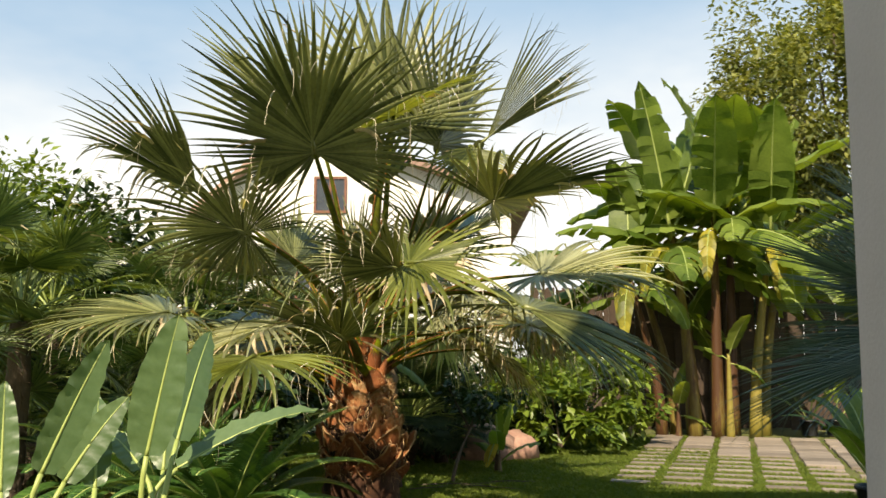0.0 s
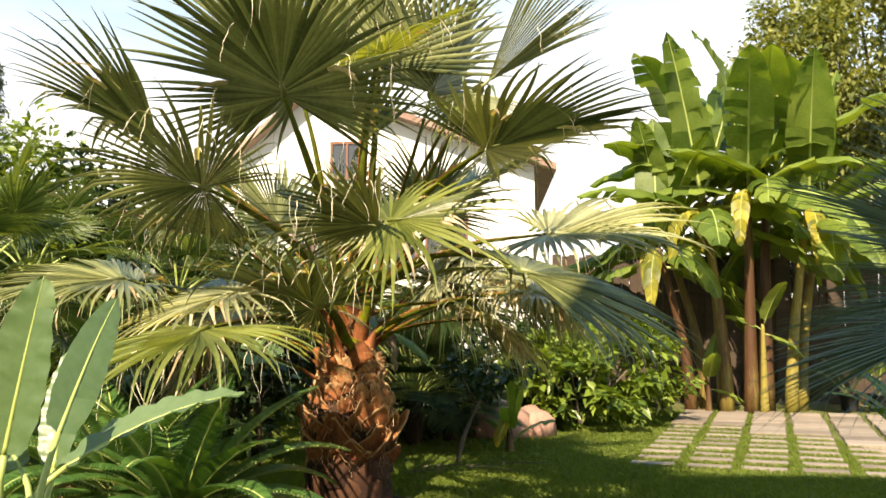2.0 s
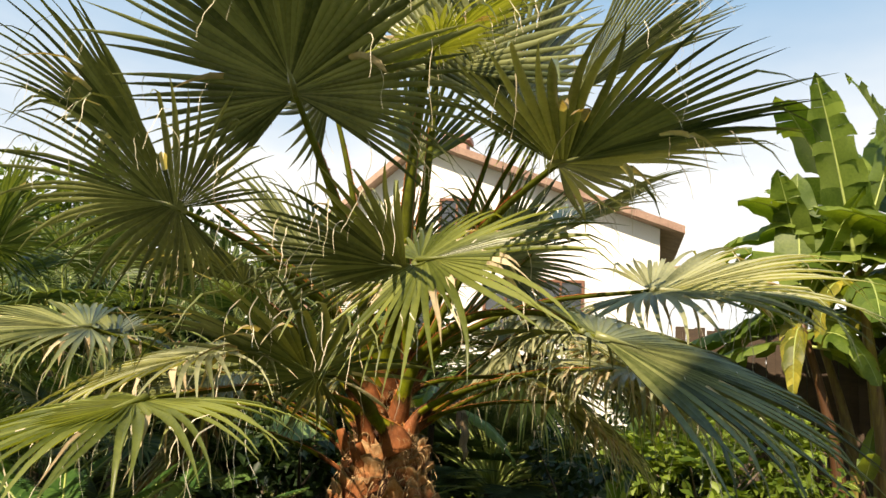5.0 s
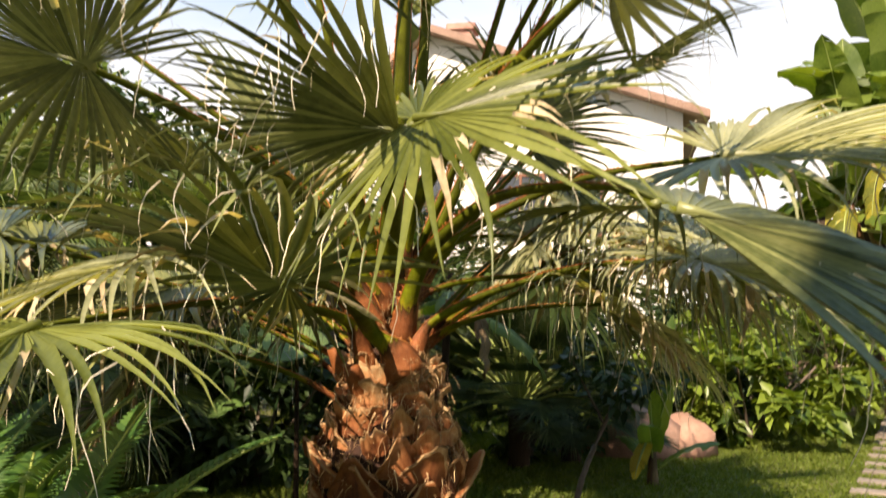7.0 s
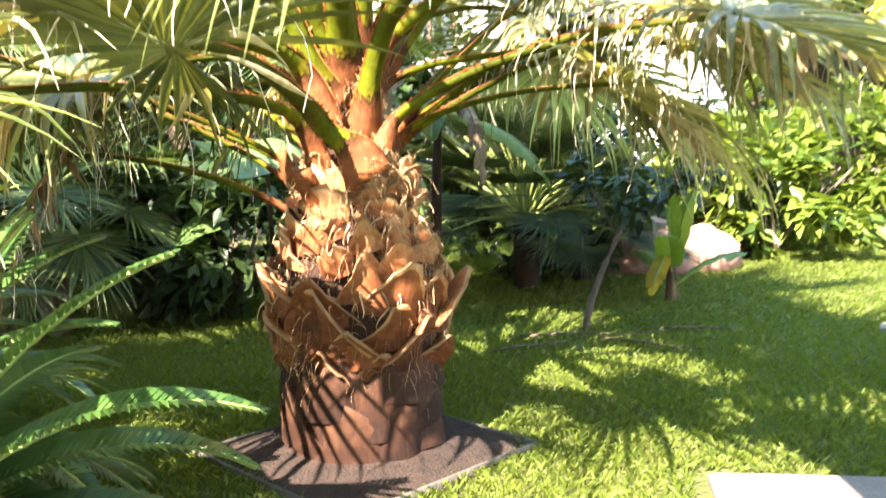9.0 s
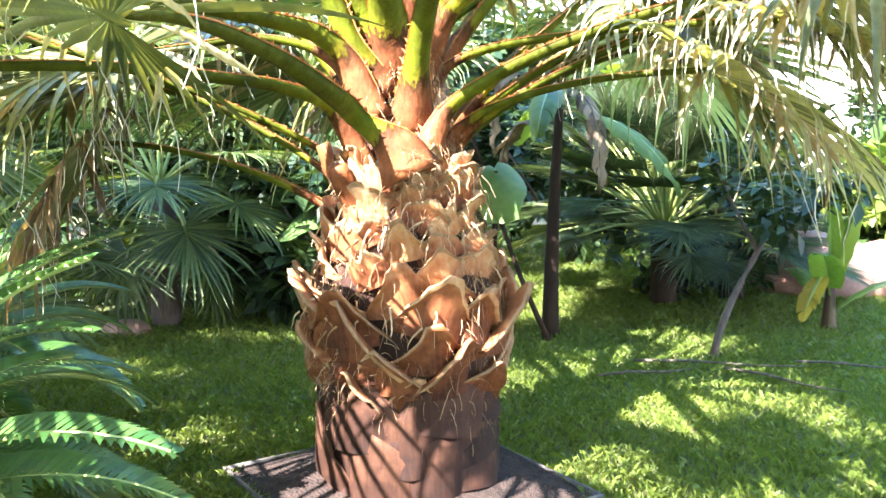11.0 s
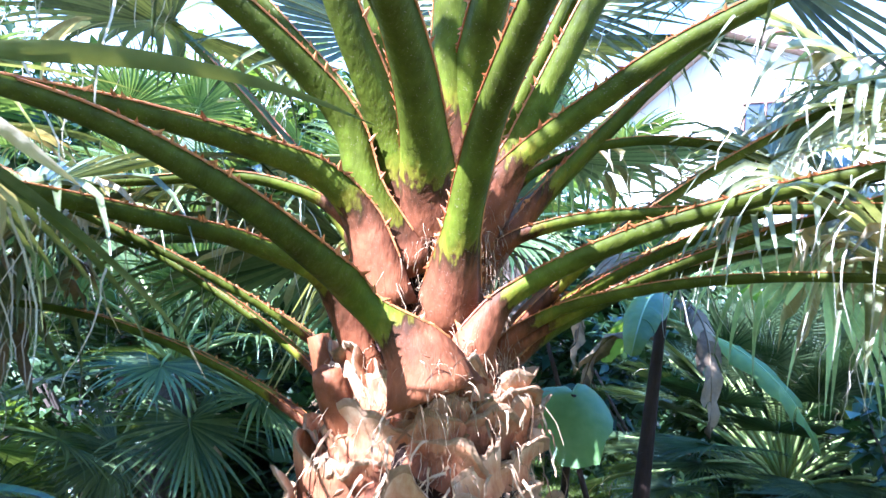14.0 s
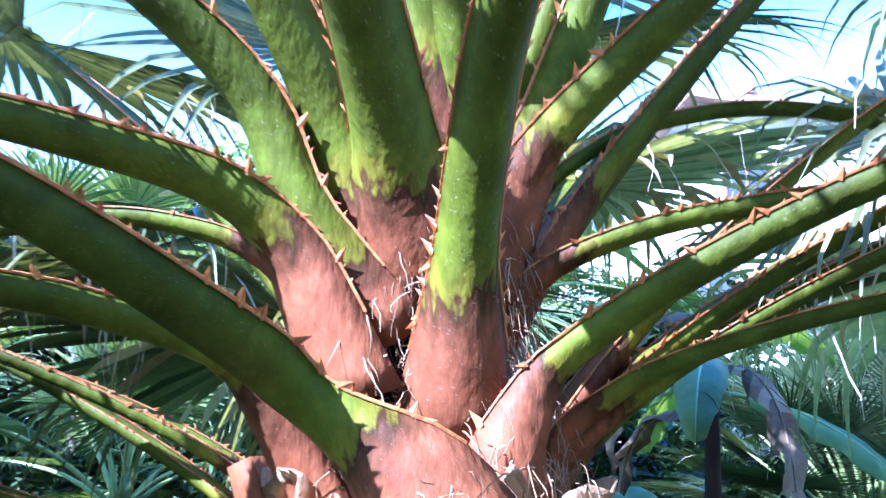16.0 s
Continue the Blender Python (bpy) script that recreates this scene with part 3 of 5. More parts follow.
# square bed of gravelly soil round the palm, with thin edging strips
g = Build()
bed = []
for j in range(13):
    for i in range(13):
        x, y = -0.45 + 0.90 * i / 12, -0.45 + 0.90 * j / 12
        bed.append((x, y, 0.006 + 0.02 * max(0, 1 - (x * x + y * y) / 0.3) + 0.012 * noise.noise((x * 9, y * 9, 2))))
g.add(bed, [(j * 13 + i, j * 13 + i + 1, (j + 1) * 13 + i + 1, (j + 1) * 13 + i) for j in range(12) for i in range(12)])
soil = solo("soil_bed", g, M_SOIL, "square bed of grey gravelly soil around the palm trunk", "soil bed", kind="structure")
soil.matrix_world = pose(-0.60, 7.38, 0, 0, 0, -33)
for k in range(4):
    g = Build()
    box(g, -0.465, -0.006, -0.05, 0.465, 0.006, 0.018, 0.003)
    e = solo("edging_strip", g, M_EDGE, "thin dark edging strip round the palm's soil bed", "edging", "edging of the bed")
    e.matrix_world = pose(-0.60, 7.38, 0, 0, 0, -33) @ pose(0, 0, 0, 0, 0, 90 * k) @ pose(0, 0.458, 0)

# ---- house behind the camera and pillar at the terrace ----
g = Build()
box(g, -1.30, -11, 0, 13, -2.2, 10.6)
solo("wall_south", g, M_WALL, "plain pale rendered house wall behind the terrace", "wall", kind="structure", smooth=False)
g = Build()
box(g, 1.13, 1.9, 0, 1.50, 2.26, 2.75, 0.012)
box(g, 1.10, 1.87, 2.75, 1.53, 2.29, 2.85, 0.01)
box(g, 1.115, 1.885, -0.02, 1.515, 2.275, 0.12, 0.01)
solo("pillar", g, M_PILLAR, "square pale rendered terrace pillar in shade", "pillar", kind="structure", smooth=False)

# ---- paving ----
rng = random.Random(11)
pave = thing("paving", (1.70, 9.60, 0), "grid of pale concrete slabs with grass joints on the lawn", "paving", kind="structure")
pave.rotation_euler = (0, 0, radians(-17))
slab_meshes = []
for k in range(5):
    g = Build()
    box(g, -0.20 + rng.uniform(-0.008, 0.008), -0.078, -0.04, 0.20 + rng.uniform(-0.008, 0.008), 0.078, 0.010, 0.006)
    slab_meshes.append(g.mesh("slab", [M_SLAB], False))
big_slabs = []
for k in range(3):
    g = Build()
    box(g, -0.21, -0.215, -0.04, 0.21, 0.215, 0.024, 0.008)
    big_slabs.append(g.mesh("slab", [M_SLAB], False))
for c in range(8):
    for r in range(14):
        if r < 9 - (2 if c > 1 else 0) - (2 if c > 3 else 0):
            ob = part("slab", rng.choice(slab_meshes), None, pave)
        else:
            ob = part("slab", rng.choice(big_slabs), None, pave)
        ob.matrix_basis = pose(0.2 + 0.51 * c + rng.uniform(-0.012, 0.012), 0.16 + 0.44 * r + rng.uniform(-0.012, 0.012), rng.uniform(-0.006, 0.006), rng.uniform(-0.7, 0.7), rng.uniform(-0.7, 0.7), rng.uniform(-1.2, 1.2))
for x, y, a in ((0.98, 7.0, 4), (1.0, 6.2, 2)):
    g = Build()
    box(g, -0.32, -0.31, -0.04, 0.32, 0.31, 0.02, 0.01)
    s = solo("stepping_slab", g, M_SLAB, "large pale concrete stepping slab set in the lawn", "slab", "stepping slabs", smooth=False)
    s.matrix_world = pose(x, y, 0, 0, 0, a)


# ---- the big fan palm ----
rng = random.Random(5)
palm = thing("fan_palm", PALM, "large fan palm with shaggy brown trunk and threadbare green fronds", "palm")


def palm_part(name, data, mats, label="", parent=None):
    ob = part(name, data, mats, parent or palm, label)
    if parent is None:
        ob.matrix_parent_inverse = Matrix.Translation(-PALM)
    return ob


PROFILE = [(0.0, 0.31), (0.12, 0.285), (0.28, 0.31), (0.42, 0.36), (0.56, 0.365), (0.70, 0.335), (0.85, 0.275), (1.0, 0.255), (1.10, 0.225), (1.18, 0.16), (1.25, 0.14), (1.45, 0.11), (1.6, 0.07)]


def trunk_r(z):
    return float(np.interp(z, [p[0] for p in PROFILE], [p[1] for p in PROFILE]))


g = Build()
tv, rows = [], 60
for j in range(rows + 1):
    z = -0.03 + 1.63 * j / rows
    for k in range(48):
        a = 2 * math.pi * k / 48
        r = trunk_r(max(0, z)) - 0.07 * min(1, max(0, (z - 0.20) / 0.15)) + 0.018 * noise.noise((math.cos(a) * 7, math.sin(a) * 7, z * 2.2)) + 0.012 * noise.noise((math.cos(a) * 16, math.sin(a) * 16, z * 12))
        tv.append((PALM.x + r * math.cos(a), PALM.y + r * math.sin(a), z))
g.add(tv, [(j * 48 + k, j * 48 + (k + 1) % 48, (j + 1) * 48 + (k + 1) % 48, (j + 1) * 48 + k) for j in range(rows) for k in range(48)] + [tuple(rows * 48 + k for k in range(48))])
palm_part("trunk", g, M_TRUNK_SHADED, "dark reddish-brown fibrous trunk")


def boot_mesh(rng, wide, high, flare, point, mats, thick=0.03, crumple=0.014):
    """A thick torn leaf base: a bowed shield with a rolled, ragged and paler upper rim, often split."""
    b = Build()
    nu, nv = 12, 7
    front, rear = [], []
    seed = rng.uniform(0, 90)
    jag = [rng.uniform(-0.12, 0.05) for _ in range(nu + 1)]
    lean = rng.uniform(-0.35, 0.35)
    notch = rng.uniform(0.25, 0.6) if point < 0.7 and rng.random() < 0.35 else 0.0
    for j in range(nv + 1):
        v = j / nv
        for i in range(nu + 1):
            s = 2 * i / nu - 1
            k = abs(s - lean)
            top = high * (1 - point * k**1.1 - notch * max(0.0, 1 - 5 * k)) * (1 + jag[i] * v * v)
            x = s * wide / 2 * (1 - 0.10 * v)
            z = top * v
            wob = noise.noise((x * 16 + seed, z * 16, seed)) * crumple * v + noise.noise((x * 50 + seed, z * 50, seed)) * 0.005
            y = -flare * v**2.6 * (1 - 0.25 * abs(s)) + 1.35 * x * x / wide + wob
            th = thick * (1 - 0.55 * v) * (1 - 0.5 * abs(s) ** 2)
            front.append((x, y - th, z))
            rear.append((x, y + th * 0.3, z))
    n1 = (nu + 1) * (nv + 1)
    faces, rims, tips = [], [], []
    for j in range(nv):
        for i in range(nu):
            o = j * (nu + 1) + i
            (tips if j == nv - 1 else faces).append((o, o + 1, o + nu + 2, o + nu + 1))
            faces.append((n1 + o + nu + 1, n1 + o + nu + 2, n1 + o + 1, n1 + o))
        o = j * (nu + 1)
        rims.append((o, o + nu + 1, n1 + o + nu + 1, n1 + o))
        rims.append((o + nu, n1 + o + nu, n1 + o + 2 * nu + 1, o + 2 * nu + 1))
    o = nv * (nu + 1)
    for i in range(nu):
        rims.append((o + i, o + i + 1, n1 + o + i + 1, n1 + o + i))
    b.add(front + rear, faces, 0)
    b.f += rims + tips
    b.m += [1] * len(rims) + [2] * len(tips)
    me = b.mesh("leaf_base", mats)
    at = me.attributes.new("along", "FLOAT", "POINT")
    at.data.foreach_set("value", [(i % n1) // (nu + 1) / nv for i in range(2 * n1)])
    return me


boots_low = [boot_mesh(rng, rng.uniform(0.25, 0.32), rng.uniform(0.17, 0.22), rng.uniform(0.045, 0.08), rng.uniform(0.70, 0.95), [M_BOOT, M_BOOT_RIM, M_BOOT_TOP if k % 3 == 0 else M_BOOT]) for k in range(18)]
boots_top = [boot_mesh(rng, rng.uniform(0.13, 0.22), rng.uniform(0.10, 0.17), rng.uniform(0.015, 0.07), rng.uniform(0.25, 0.75), [M_BOOT_TOP, M_BOOT_RIM, M_BOOT_RIM], 0.014, 0.036) for _ in range(20)]
boots_old_shaded = [boot_mesh(rng, rng.uniform(0.34, 0.44), rng.uniform(0.20, 0.28), rng.uniform(0.0, 0.02), rng.uniform(0.35, 0.7), [M_BOOT_OLD_SHADED, M_BOOT_OLD_SHADED, M_BOOT_OLD_SHADED]) for _ in range(8)]
ROWS_N = 13
for j in range(ROWS_N):
    z = 0.03 + 0.081 * j
    count = 8 if j < 6 else 9 if j < 9 else 11
    for k in range(count):
        a = 2 * math.pi * (k + 0.5 * (j % 2)) / count + rng.uniform(-0.16, 0.16) + 0.08 * j
        r = trunk_r(z) - (0.008 if z < 0.25 else 0.055)
        top = z > 0.60 + rng.uniform(-0.12, 0.12)
        ob = palm_part("leaf_base", rng.choice(boots_top if top else boots_old_shaded if z < 0.21 else boots_low), None)
        out = (5 if z > 0.25 else -4) - 18 * max(0, z - 0.45) + rng.uniform(-5, 6)
        sc = rng.uniform(0.85, 1.2) if z < 0.8 else rng.uniform(0.8, 1.05)
        ob.matrix_basis = pose(PALM.x + r * math.cos(a), PALM.y + r * math.sin(a), z + rng.uniform(-0.04, 0.04), 0, 0, math.degrees(a) + 90) @ pose(0, 0, 0, out, rng.uniform(-26, 26) if top else rng.uniform(-14, 14), rng.uniform(-16, 16)) @ Matrix.Diagonal((sc, 1, sc, 1))
# ragged pale rim of the newest cut leaf bases
for k in range(13):
    a = 2 * math.pi * (k + rng.uniform(-0.25, 0.25)) / 13
    ob = palm_part("leaf_base", rng.choice(boots_top), None)
    ob.matrix_basis = pose(PALM.x + 0.195 * math.cos(a), PALM.y + 0.195 * math.sin(a), 0.96 + rng.uniform(-0.02, 0.02), 0, 0, math.degrees(a) + 90) @ pose(0, 0, 0, rng.uniform(-4, 6), rng.uniform(-14, 14), rng.uniform(-12, 12)) @ Matrix.Diagonal((rng.uniform(0.8, 1.1), 1, rng.uniform(0.75, 0.98), 1))
g = Build()
for _ in range(2400):
    z = rng.uniform(0.18, 1.08)
    a = rng.uniform(0, 2 * math.pi)
    r = trunk_r(z) - rng.uniform(0.03, 0.08)
    p = PALM + Vector((r * math.cos(a), r * math.sin(a), z))
    d = Vector((math.cos(a) * 0.3 + rng.uniform(-1, 1) * 0.9, math.sin(a) * 0.3 + rng.uniform(-1, 1) * 0.9, rng.uniform(-0.2, 1.0)))
    thread(g, rng, p, d, rng.uniform(0.04, 0.13), 0, 0.0014)
for _ in range(260):
    z = rng.uniform(0.55, 1.06)
    a = rng.uniform(0, 2 * math.pi)
    r = trunk_r(z) - rng.uniform(0.0, 0.04)
    p = PALM + Vector((r * math.cos(a), r * math.sin(a), z))
    thread(g, rng, p, Vector((math.cos(a) * 0.5 + rng.uniform(-1, 1), math.sin(a) * 0.5 + rng.uniform(-1, 1), rng.uniform(-0.8, 0.8))), rng.uniform(0.05, 0.14), 0, 0.004)
tagged(palm_part("fibre", g, M_FIBRE, "tangled tan trunk fibres"), kind="stuff")

# fronds: hub, stalk base (azimuth, radius, height), stalk width, blade direction, upper side, blade radius, then blade options
FRONDS = [
    ((-0.90, 6.33, 2.73), (-100, 0.10, 1.44), 0.100, (-0.04, -0.74, 0.68), (0, 0.68, 0.74), 1.20, dict(spread=134, fold=0.10, droop=0.10, hang=0.15, dry=0.03, split=0.50, red=0.17, line=(-100, -0.03, (0.06, 1.33), (0.10, 1.45), (0.15, 1.55), (0.22, 1.65), (0.34, 1.80), (0.60, 2.15)))),
    ((-1.32, 6.10, 2.12), (-111, 0.15, 1.34), 0.090, (-0.88, -0.40, 0.26), (-0.1, 0.56, 0.83), 0.95, dict(spread=146, n=50, wide=0.9, fold=0.14, droop=0.36, hang=0.55, dry=0.05, split=0.40, red=0.11, line=(-117, 0.0, (0.08, 1.30), (0.14, 1.38), (0.20, 1.46), (0.245, 1.57), (0.32, 1.65), (0.44, 1.73), (0.57, 1.80), (0.90, 1.95), (1.25, 2.06)))),
    # one folded leaf in two rows: bright colour for its lit half
    ((-0.21, 6.15, 1.92), (-75, 0.10, 1.45), 0.110, (0.84, -0.30, 0.08), (-0.15, -0.62, 0.78), 0.92, dict(spread=152, n=52, fold=-0.10, droop=0.22, hang=0.3, dry=0.36, split=0.38, young=True, red=0.16, line=(-73, -0.02, (0.03, 1.36), (0.08, 1.42), (0.13, 1.50), (0.24, 1.61), (0.42, 1.72), (0.85, 1.86)))),
    # its shaded half, added as a separate blade in the darker leaf colour
    ((-0.27, 6.20, 1.89), (-75, 0.10, 1.40), 0.040, (-0.88, -0.28, 0.10), (0.1, 0.50, 0.86), 0.85, dict(spread=78, n=30, fold=0.12, droop=0.25, hang=0.35, dry=0.10, split=0.42, red=0.16, line=(-76, -0.02, (0.02, 1.34), (0.06, 1.41), (0.11, 1.50), (0.22, 1.61), (0.40, 1.71), (0.85, 1.84)))),
    ((0.36, 6.20, 2.36), (-52, 0.07, 1.50), 0.095, (0.93, -0.26, 0.26), (-0.25, 0.16, 0.95), 1.15, dict(spread=105, fold=0.28, droop=0.12, hang=0.2, dry=0.04, split=0.5, line=(-50, 0.0, (0.03, 1.38), (0.06, 1.50), (0.10, 1.61), (0.22, 1.78), (0.60, 2.03), (1.10, 2.25)))),
    ((0.24, 7.38, 3.02), (-20, 0.06, 1.50), 0.050, (0.05, -0.55, -0.80), (0.1, -0.80, 0.5), 0.62, dict(spread=75, fold=0.1, droop=0.1, hang=0.15, dry=0.05, split=0.55, young=True)),
    ((0.30, 7.48, 3.05), (-10, 0.08, 1.46), 0.080, (0.70, -0.10, 0.62), (-0.5, 0.7, 0.5), 1.22, dict(spread=26, n=30, fold=0.6, droop=0.04, hang=0.06, dry=0.03, split=0.6)),
    ((-0.37, 6.92, 3.17), (-60, 0.06, 1.54), 0.110, (0.60, -0.62, 0.20), (-0.2, -0.4, 0.9), 0.80, dict(spread=140, fold=0.2, droop=0.4, hang=0.4, dry=0.05, young=True)),
    ((-0.95, 7.00, 2.95), (-165, 0.10, 1.50), 0.055, (-0.66, -0.12, 0.75), (0.5, 0.6, 0.5), 1.40, dict(spread=95, fold=0.5, droop=0.08, hang=0.1, dry=0.03)),
    ((-0.42, 7.30, 3.20), (-20, 0.04, 1.58), 0.085, (-0.08, -0.10, 1.0), (-0.1, 0.9, 0.1), 1.30, dict(spread=100, fold=0.45, droop=0.07, hang=0.1, dry=0.03)),
    ((-0.05, 7.55, 3.05), (20, 0.09, 1.50), 0.080, (0.34, -0.02, 0.94), (-0.6, 0.5, 0.4), 1.25, dict(spread=100, fold=0.5, droop=0.12, hang=0.15, dry=0.05)),
    ((-0.58, 7.55, 2.6), (90, 0.03, 1.60), 0.060, (0.02, 0.02, 1.0), (0.0, 1.0, 0.0), 1.1, dict(spread=40, fold=1.6, droop=0.02, hang=0.0, dry=0.0, young=True)),
    ((-1.15, 5.65, 1.28), (-112, 0.18, 1.14), 0.062, (-0.34, -0.90, -0.22), (-0.2, -0.50, 0.82), 1.0, dict(spread=114, n=38, wide=1.25, fold=0.02, droop=0.5, hang=0.25, dry=0.04, split=0.34, young=True, red=0.22, line=(-112, 0.0, (0.16, 1.05), (0.20, 1.13), (0.26, 1.22), (0.32, 1.275), (0.45, 1.31), (0.60, 1.33), (1.10, 1.35)))),
    ((-0.65, 6.22, 1.41), (-91, 0.14, 1.14), 0.090, (-0.60, -0.70, 0.42), (0.15, 0.42, 0.90), 0.96, dict(spread=150, n=48, wide=0.95, room=0.24, fold=0.16, droop=0.28, hang=0.3, dry=0.08, split=0.42, red=0.15, line=(-92, 0.0, (0.19, 1.03, 0.13), (0.20, 1.10, 0.095), (0.228, 1.18, 0.046), (0.304, 1.245, -0.01), (0.42, 1.288), (0.62, 1.36), (0.80, 1.405), (0.95, 1.43), (1.10, 1.435)))),
    ((-0.63, 6.24, 1.42), (-91, 0.14, 1.14), 0.026, (0.86, 0.10, 0.10), (-0.05, 0.2, 0.97), 0.60, dict(spread=26, n=4, room=0.26, fold=0.05, droop=0.12, hang=0.2, dry=0.0, split=0.35, threads=0, line=(-92, 0.0, (0.19, 1.03, 0.13), (0.20, 1.10, 0.095), (0.228, 1.18, 0.046), (0.304, 1.245, -0.01), (0.42, 1.288), (0.62, 1.36), (0.80, 1.405), (0.95, 1.43), (1.10, 1.435)))),
    ((0.56, 5.83, 1.60), (-52, 0.12, 1.20), 0.078, (0.95, 0.20, -0.18), (0.05, -0.32, 0.93), 1.12, dict(spread=112, n=48, room=0.26, fold=-0.02, droop=0.42, hang=0.5, dry=0.05, split=0.48, red=0.18, line=(-50, 0.0, (0.09, 1.16), (0.13, 1.26), (0.17, 1.36), (0.26, 1.48), (0.42, 1.60), (0.90, 1.75), (1.50, 1.73)))),
    ((0.50, 5.90, 1.62), (-52, 0.12, 1.20), 0.026, (-0.36, 0.90, 0.10), (0.0, -0.1, 0.98), 0.78, dict(spread=48, n=12, room=0.26, fold=0.05, droop=0.62, hang=0.4, dry=0.0, split=0.28, threads=0, line=(-50, 0.0, (0.09, 1.16), (0.13, 1.26), (0.17, 1.36), (0.26, 1.48), (0.42, 1.60), (0.90, 1.75), (1.50, 1.73)))),
    ((0.20, 8.15, 1.86), (35, 0.14, 1.22), 0.055, (0.62, 0.10, -0.45), (0.3, -0.2, 0.9), 1.15, dict(spread=150, fold=0.15, droop=0.9, hang=0.85, dry=0.30)),
    ((0.55, 8.30, 1.75), (22, 0.14, 1.20), 0.055, (0.70, -0.15, -0.45), (0.2, -0.3, 0.9), 1.10, dict(spread=150, fold=0.15, droop=0.9, hang=0.85, dry=0.35)),
    ((-2.10, 7.05, 1.60), (-172, 0.18, 1.02), 0.034, (-0.90, -0.36, -0.04), (-0.1, -0.2, 1), 1.30, dict(spread=125, fold=0.2, droop=0.42, hang=0.45, dry=0.28)),
    ((-1.60, 7.10, 1.15), (-165, 0.22, 0.96), 0.040, (-0.45, -0.35, -0.80), (-0.7, -0.5, 0.45), 0.95, dict(spread=130, fold=0.1, droop=0.8, hang=0.9, dry=0.75)),
    ((-2.00, 6.60, 1.60), (-178, 0.17, 1.08), 0.032, (-0.84, -0.48, -0.05), (0.0, -0.30, 0.95), 1.0, dict(spread=105, fold=0.15, droop=0.38, hang=0.4, dry=0.15)),
    ((-1.30, 8.00, 1.42), (140, 0.14, 1.14), 0.060, (-0.82, 0.45, -0.30), (-0.3, 0.1, 0.95), 1.0, dict(spread=140, fold=0.2, droop=0.55, hang=0.6, dry=0.2)),
    ((0.72, 7.36, 1.54), (-3, 0.12, 1.18), 0.066, (0.90, -0.22, -0.32), (0.2, -0.2, 0.95), 1.05, dict(spread=145, fold=0.2, droop=0.7, hang=0.7, dry=0.30, red=0.22, wide_base=0.17, line=(-3, 0.0, (0.12, 1.05, -0.07), (0.13, 1.15, -0.06), (0.155, 1.235, -0.04), (0.21, 1.285, -0.02), (0.35, 1.36), (0.57, 1.44), (0.90, 1.52)))),
    ((0.52, 7.86, 1.50), (18, 0.12, 1.27), 0.045, (0.88, 0.20, -0.30), (0.2, -0.1, 0.95), 1.0, dict(spread=145, fold=0.2, droop=0.75, hang=0.7, dry=0.35, line=(18, 0.0, (0.06, 1.24), (0.09, 1.33), (0.13, 1.38), (0.20, 1.415), (0.33, 1.45), (0.55, 1.475), (0.90, 1.50)))),
    ((0.32, 7.68, 1.35), (12, 0.15, 1.14), 0.040, (0.80, 0.05, -0.50), (0.45, 0.1, 0.85), 0.85, dict(spread=150, fold=0.15, droop=0.9, hang=0.8, dry=0.35, line=(12, 0.0, (0.12, 1.06), (0.15, 1.16), (0.21, 1.21), (0.30, 1.255), (0.50, 1.31), (0.72, 1.34)))),
    ((-0.05, 8.70, 1.52), (70, 0.16, 1.14), 0.060, (0.35, 0.80, -0.45), (0.2, 0.4, 0.9), 1.0, dict(spread=145, fold=0.2, droop=0.7, hang=0.7, dry=0.25)),
    ((-0.95, 8.55, 2.20), (105, 0.12, 1.33), 0.065, (-0.25, 0.90, 0.20), (0.1, -0.2, 0.95), 1.0, dict(spread=140, fold=0.25, droop=0.4, hang=0.4, dry=0.08)),
    ((-1.55, 7.45, 1.95), (176, 0.14, 1.30), 0.065, (-0.92, -0.08, 0.15), (0.1, 0.1, 1), 1.0, dict(spread=140, fold=0.3, droop=0.4, hang=0.4, dry=0.1)),
    ((-1.30, 8.10, 2.10), (138, 0.12, 1.32), 0.065, (-0.50, 0.20, 0.75), (0.5, -0.3, 0.5), 1.0, dict(spread=130, fold=0.4, droop=0.3, hang=0.4, dry=0.1)),
    ((0.20, 8.20, 2.40), (42, 0.10, 1.42), 0.070, (0.65, 0.55, 0.45), (-0.4, -0.3, 0.85), 1.05, dict(spread=130, fold=0.4, droop=0.25, hang=0.25, dry=0.06)),
    ((-0.75, 8.10, 2.15), (100, 0.10, 1.36), 0.055, (-0.15, 0.10, 0.98), (0.10, -0.98, 0.20), 0.65, dict(spread=130, fold=0.2, droop=0.25, hang=0.4, dry=0.10)),
    ((-0.12, 8.10, 2.20), (60, 0.10, 1.38), 0.055, (0.30, 0.10, 0.95), (0.0, -0.95, 0.20), 0.75, dict(spread=130, fold=0.2, droop=0.25, hang=0.4, dry=0.10)),
    ((-1.42, 7.02, 1.42), (-150, 0.17, 1.30), 0.045, (-0.85, -0.45, -0.25), (-0.1, -0.35, 0.93), 1.10, dict(spread=140, fold=0.2, droop=0.6, hang=0.6, dry=0.28, line=(-150, 0.0, (0.13, 1.28), (0.18, 1.36), (0.24, 1.42), (0.33, 1.46), (0.48, 1.48), (0.70, 1.45)))),
    ((-1.86, 6.85, 2.55), (-150, 0.10, 1.40), 0.055, (-0.86, -0.10, 0.50), (0.45, 0.35, 0.80), 1.25, dict(spread=72, n=34, fold=0.35, droop=0.25, hang=0.35, dry=0.14, split=0.5, red=0.17, line=(-152, 0.0, (0.06, 1.33), (0.11, 1.44), (0.15, 1.56), (0.24, 1.68), (0.35, 1.79), (0.70, 2.09)))),
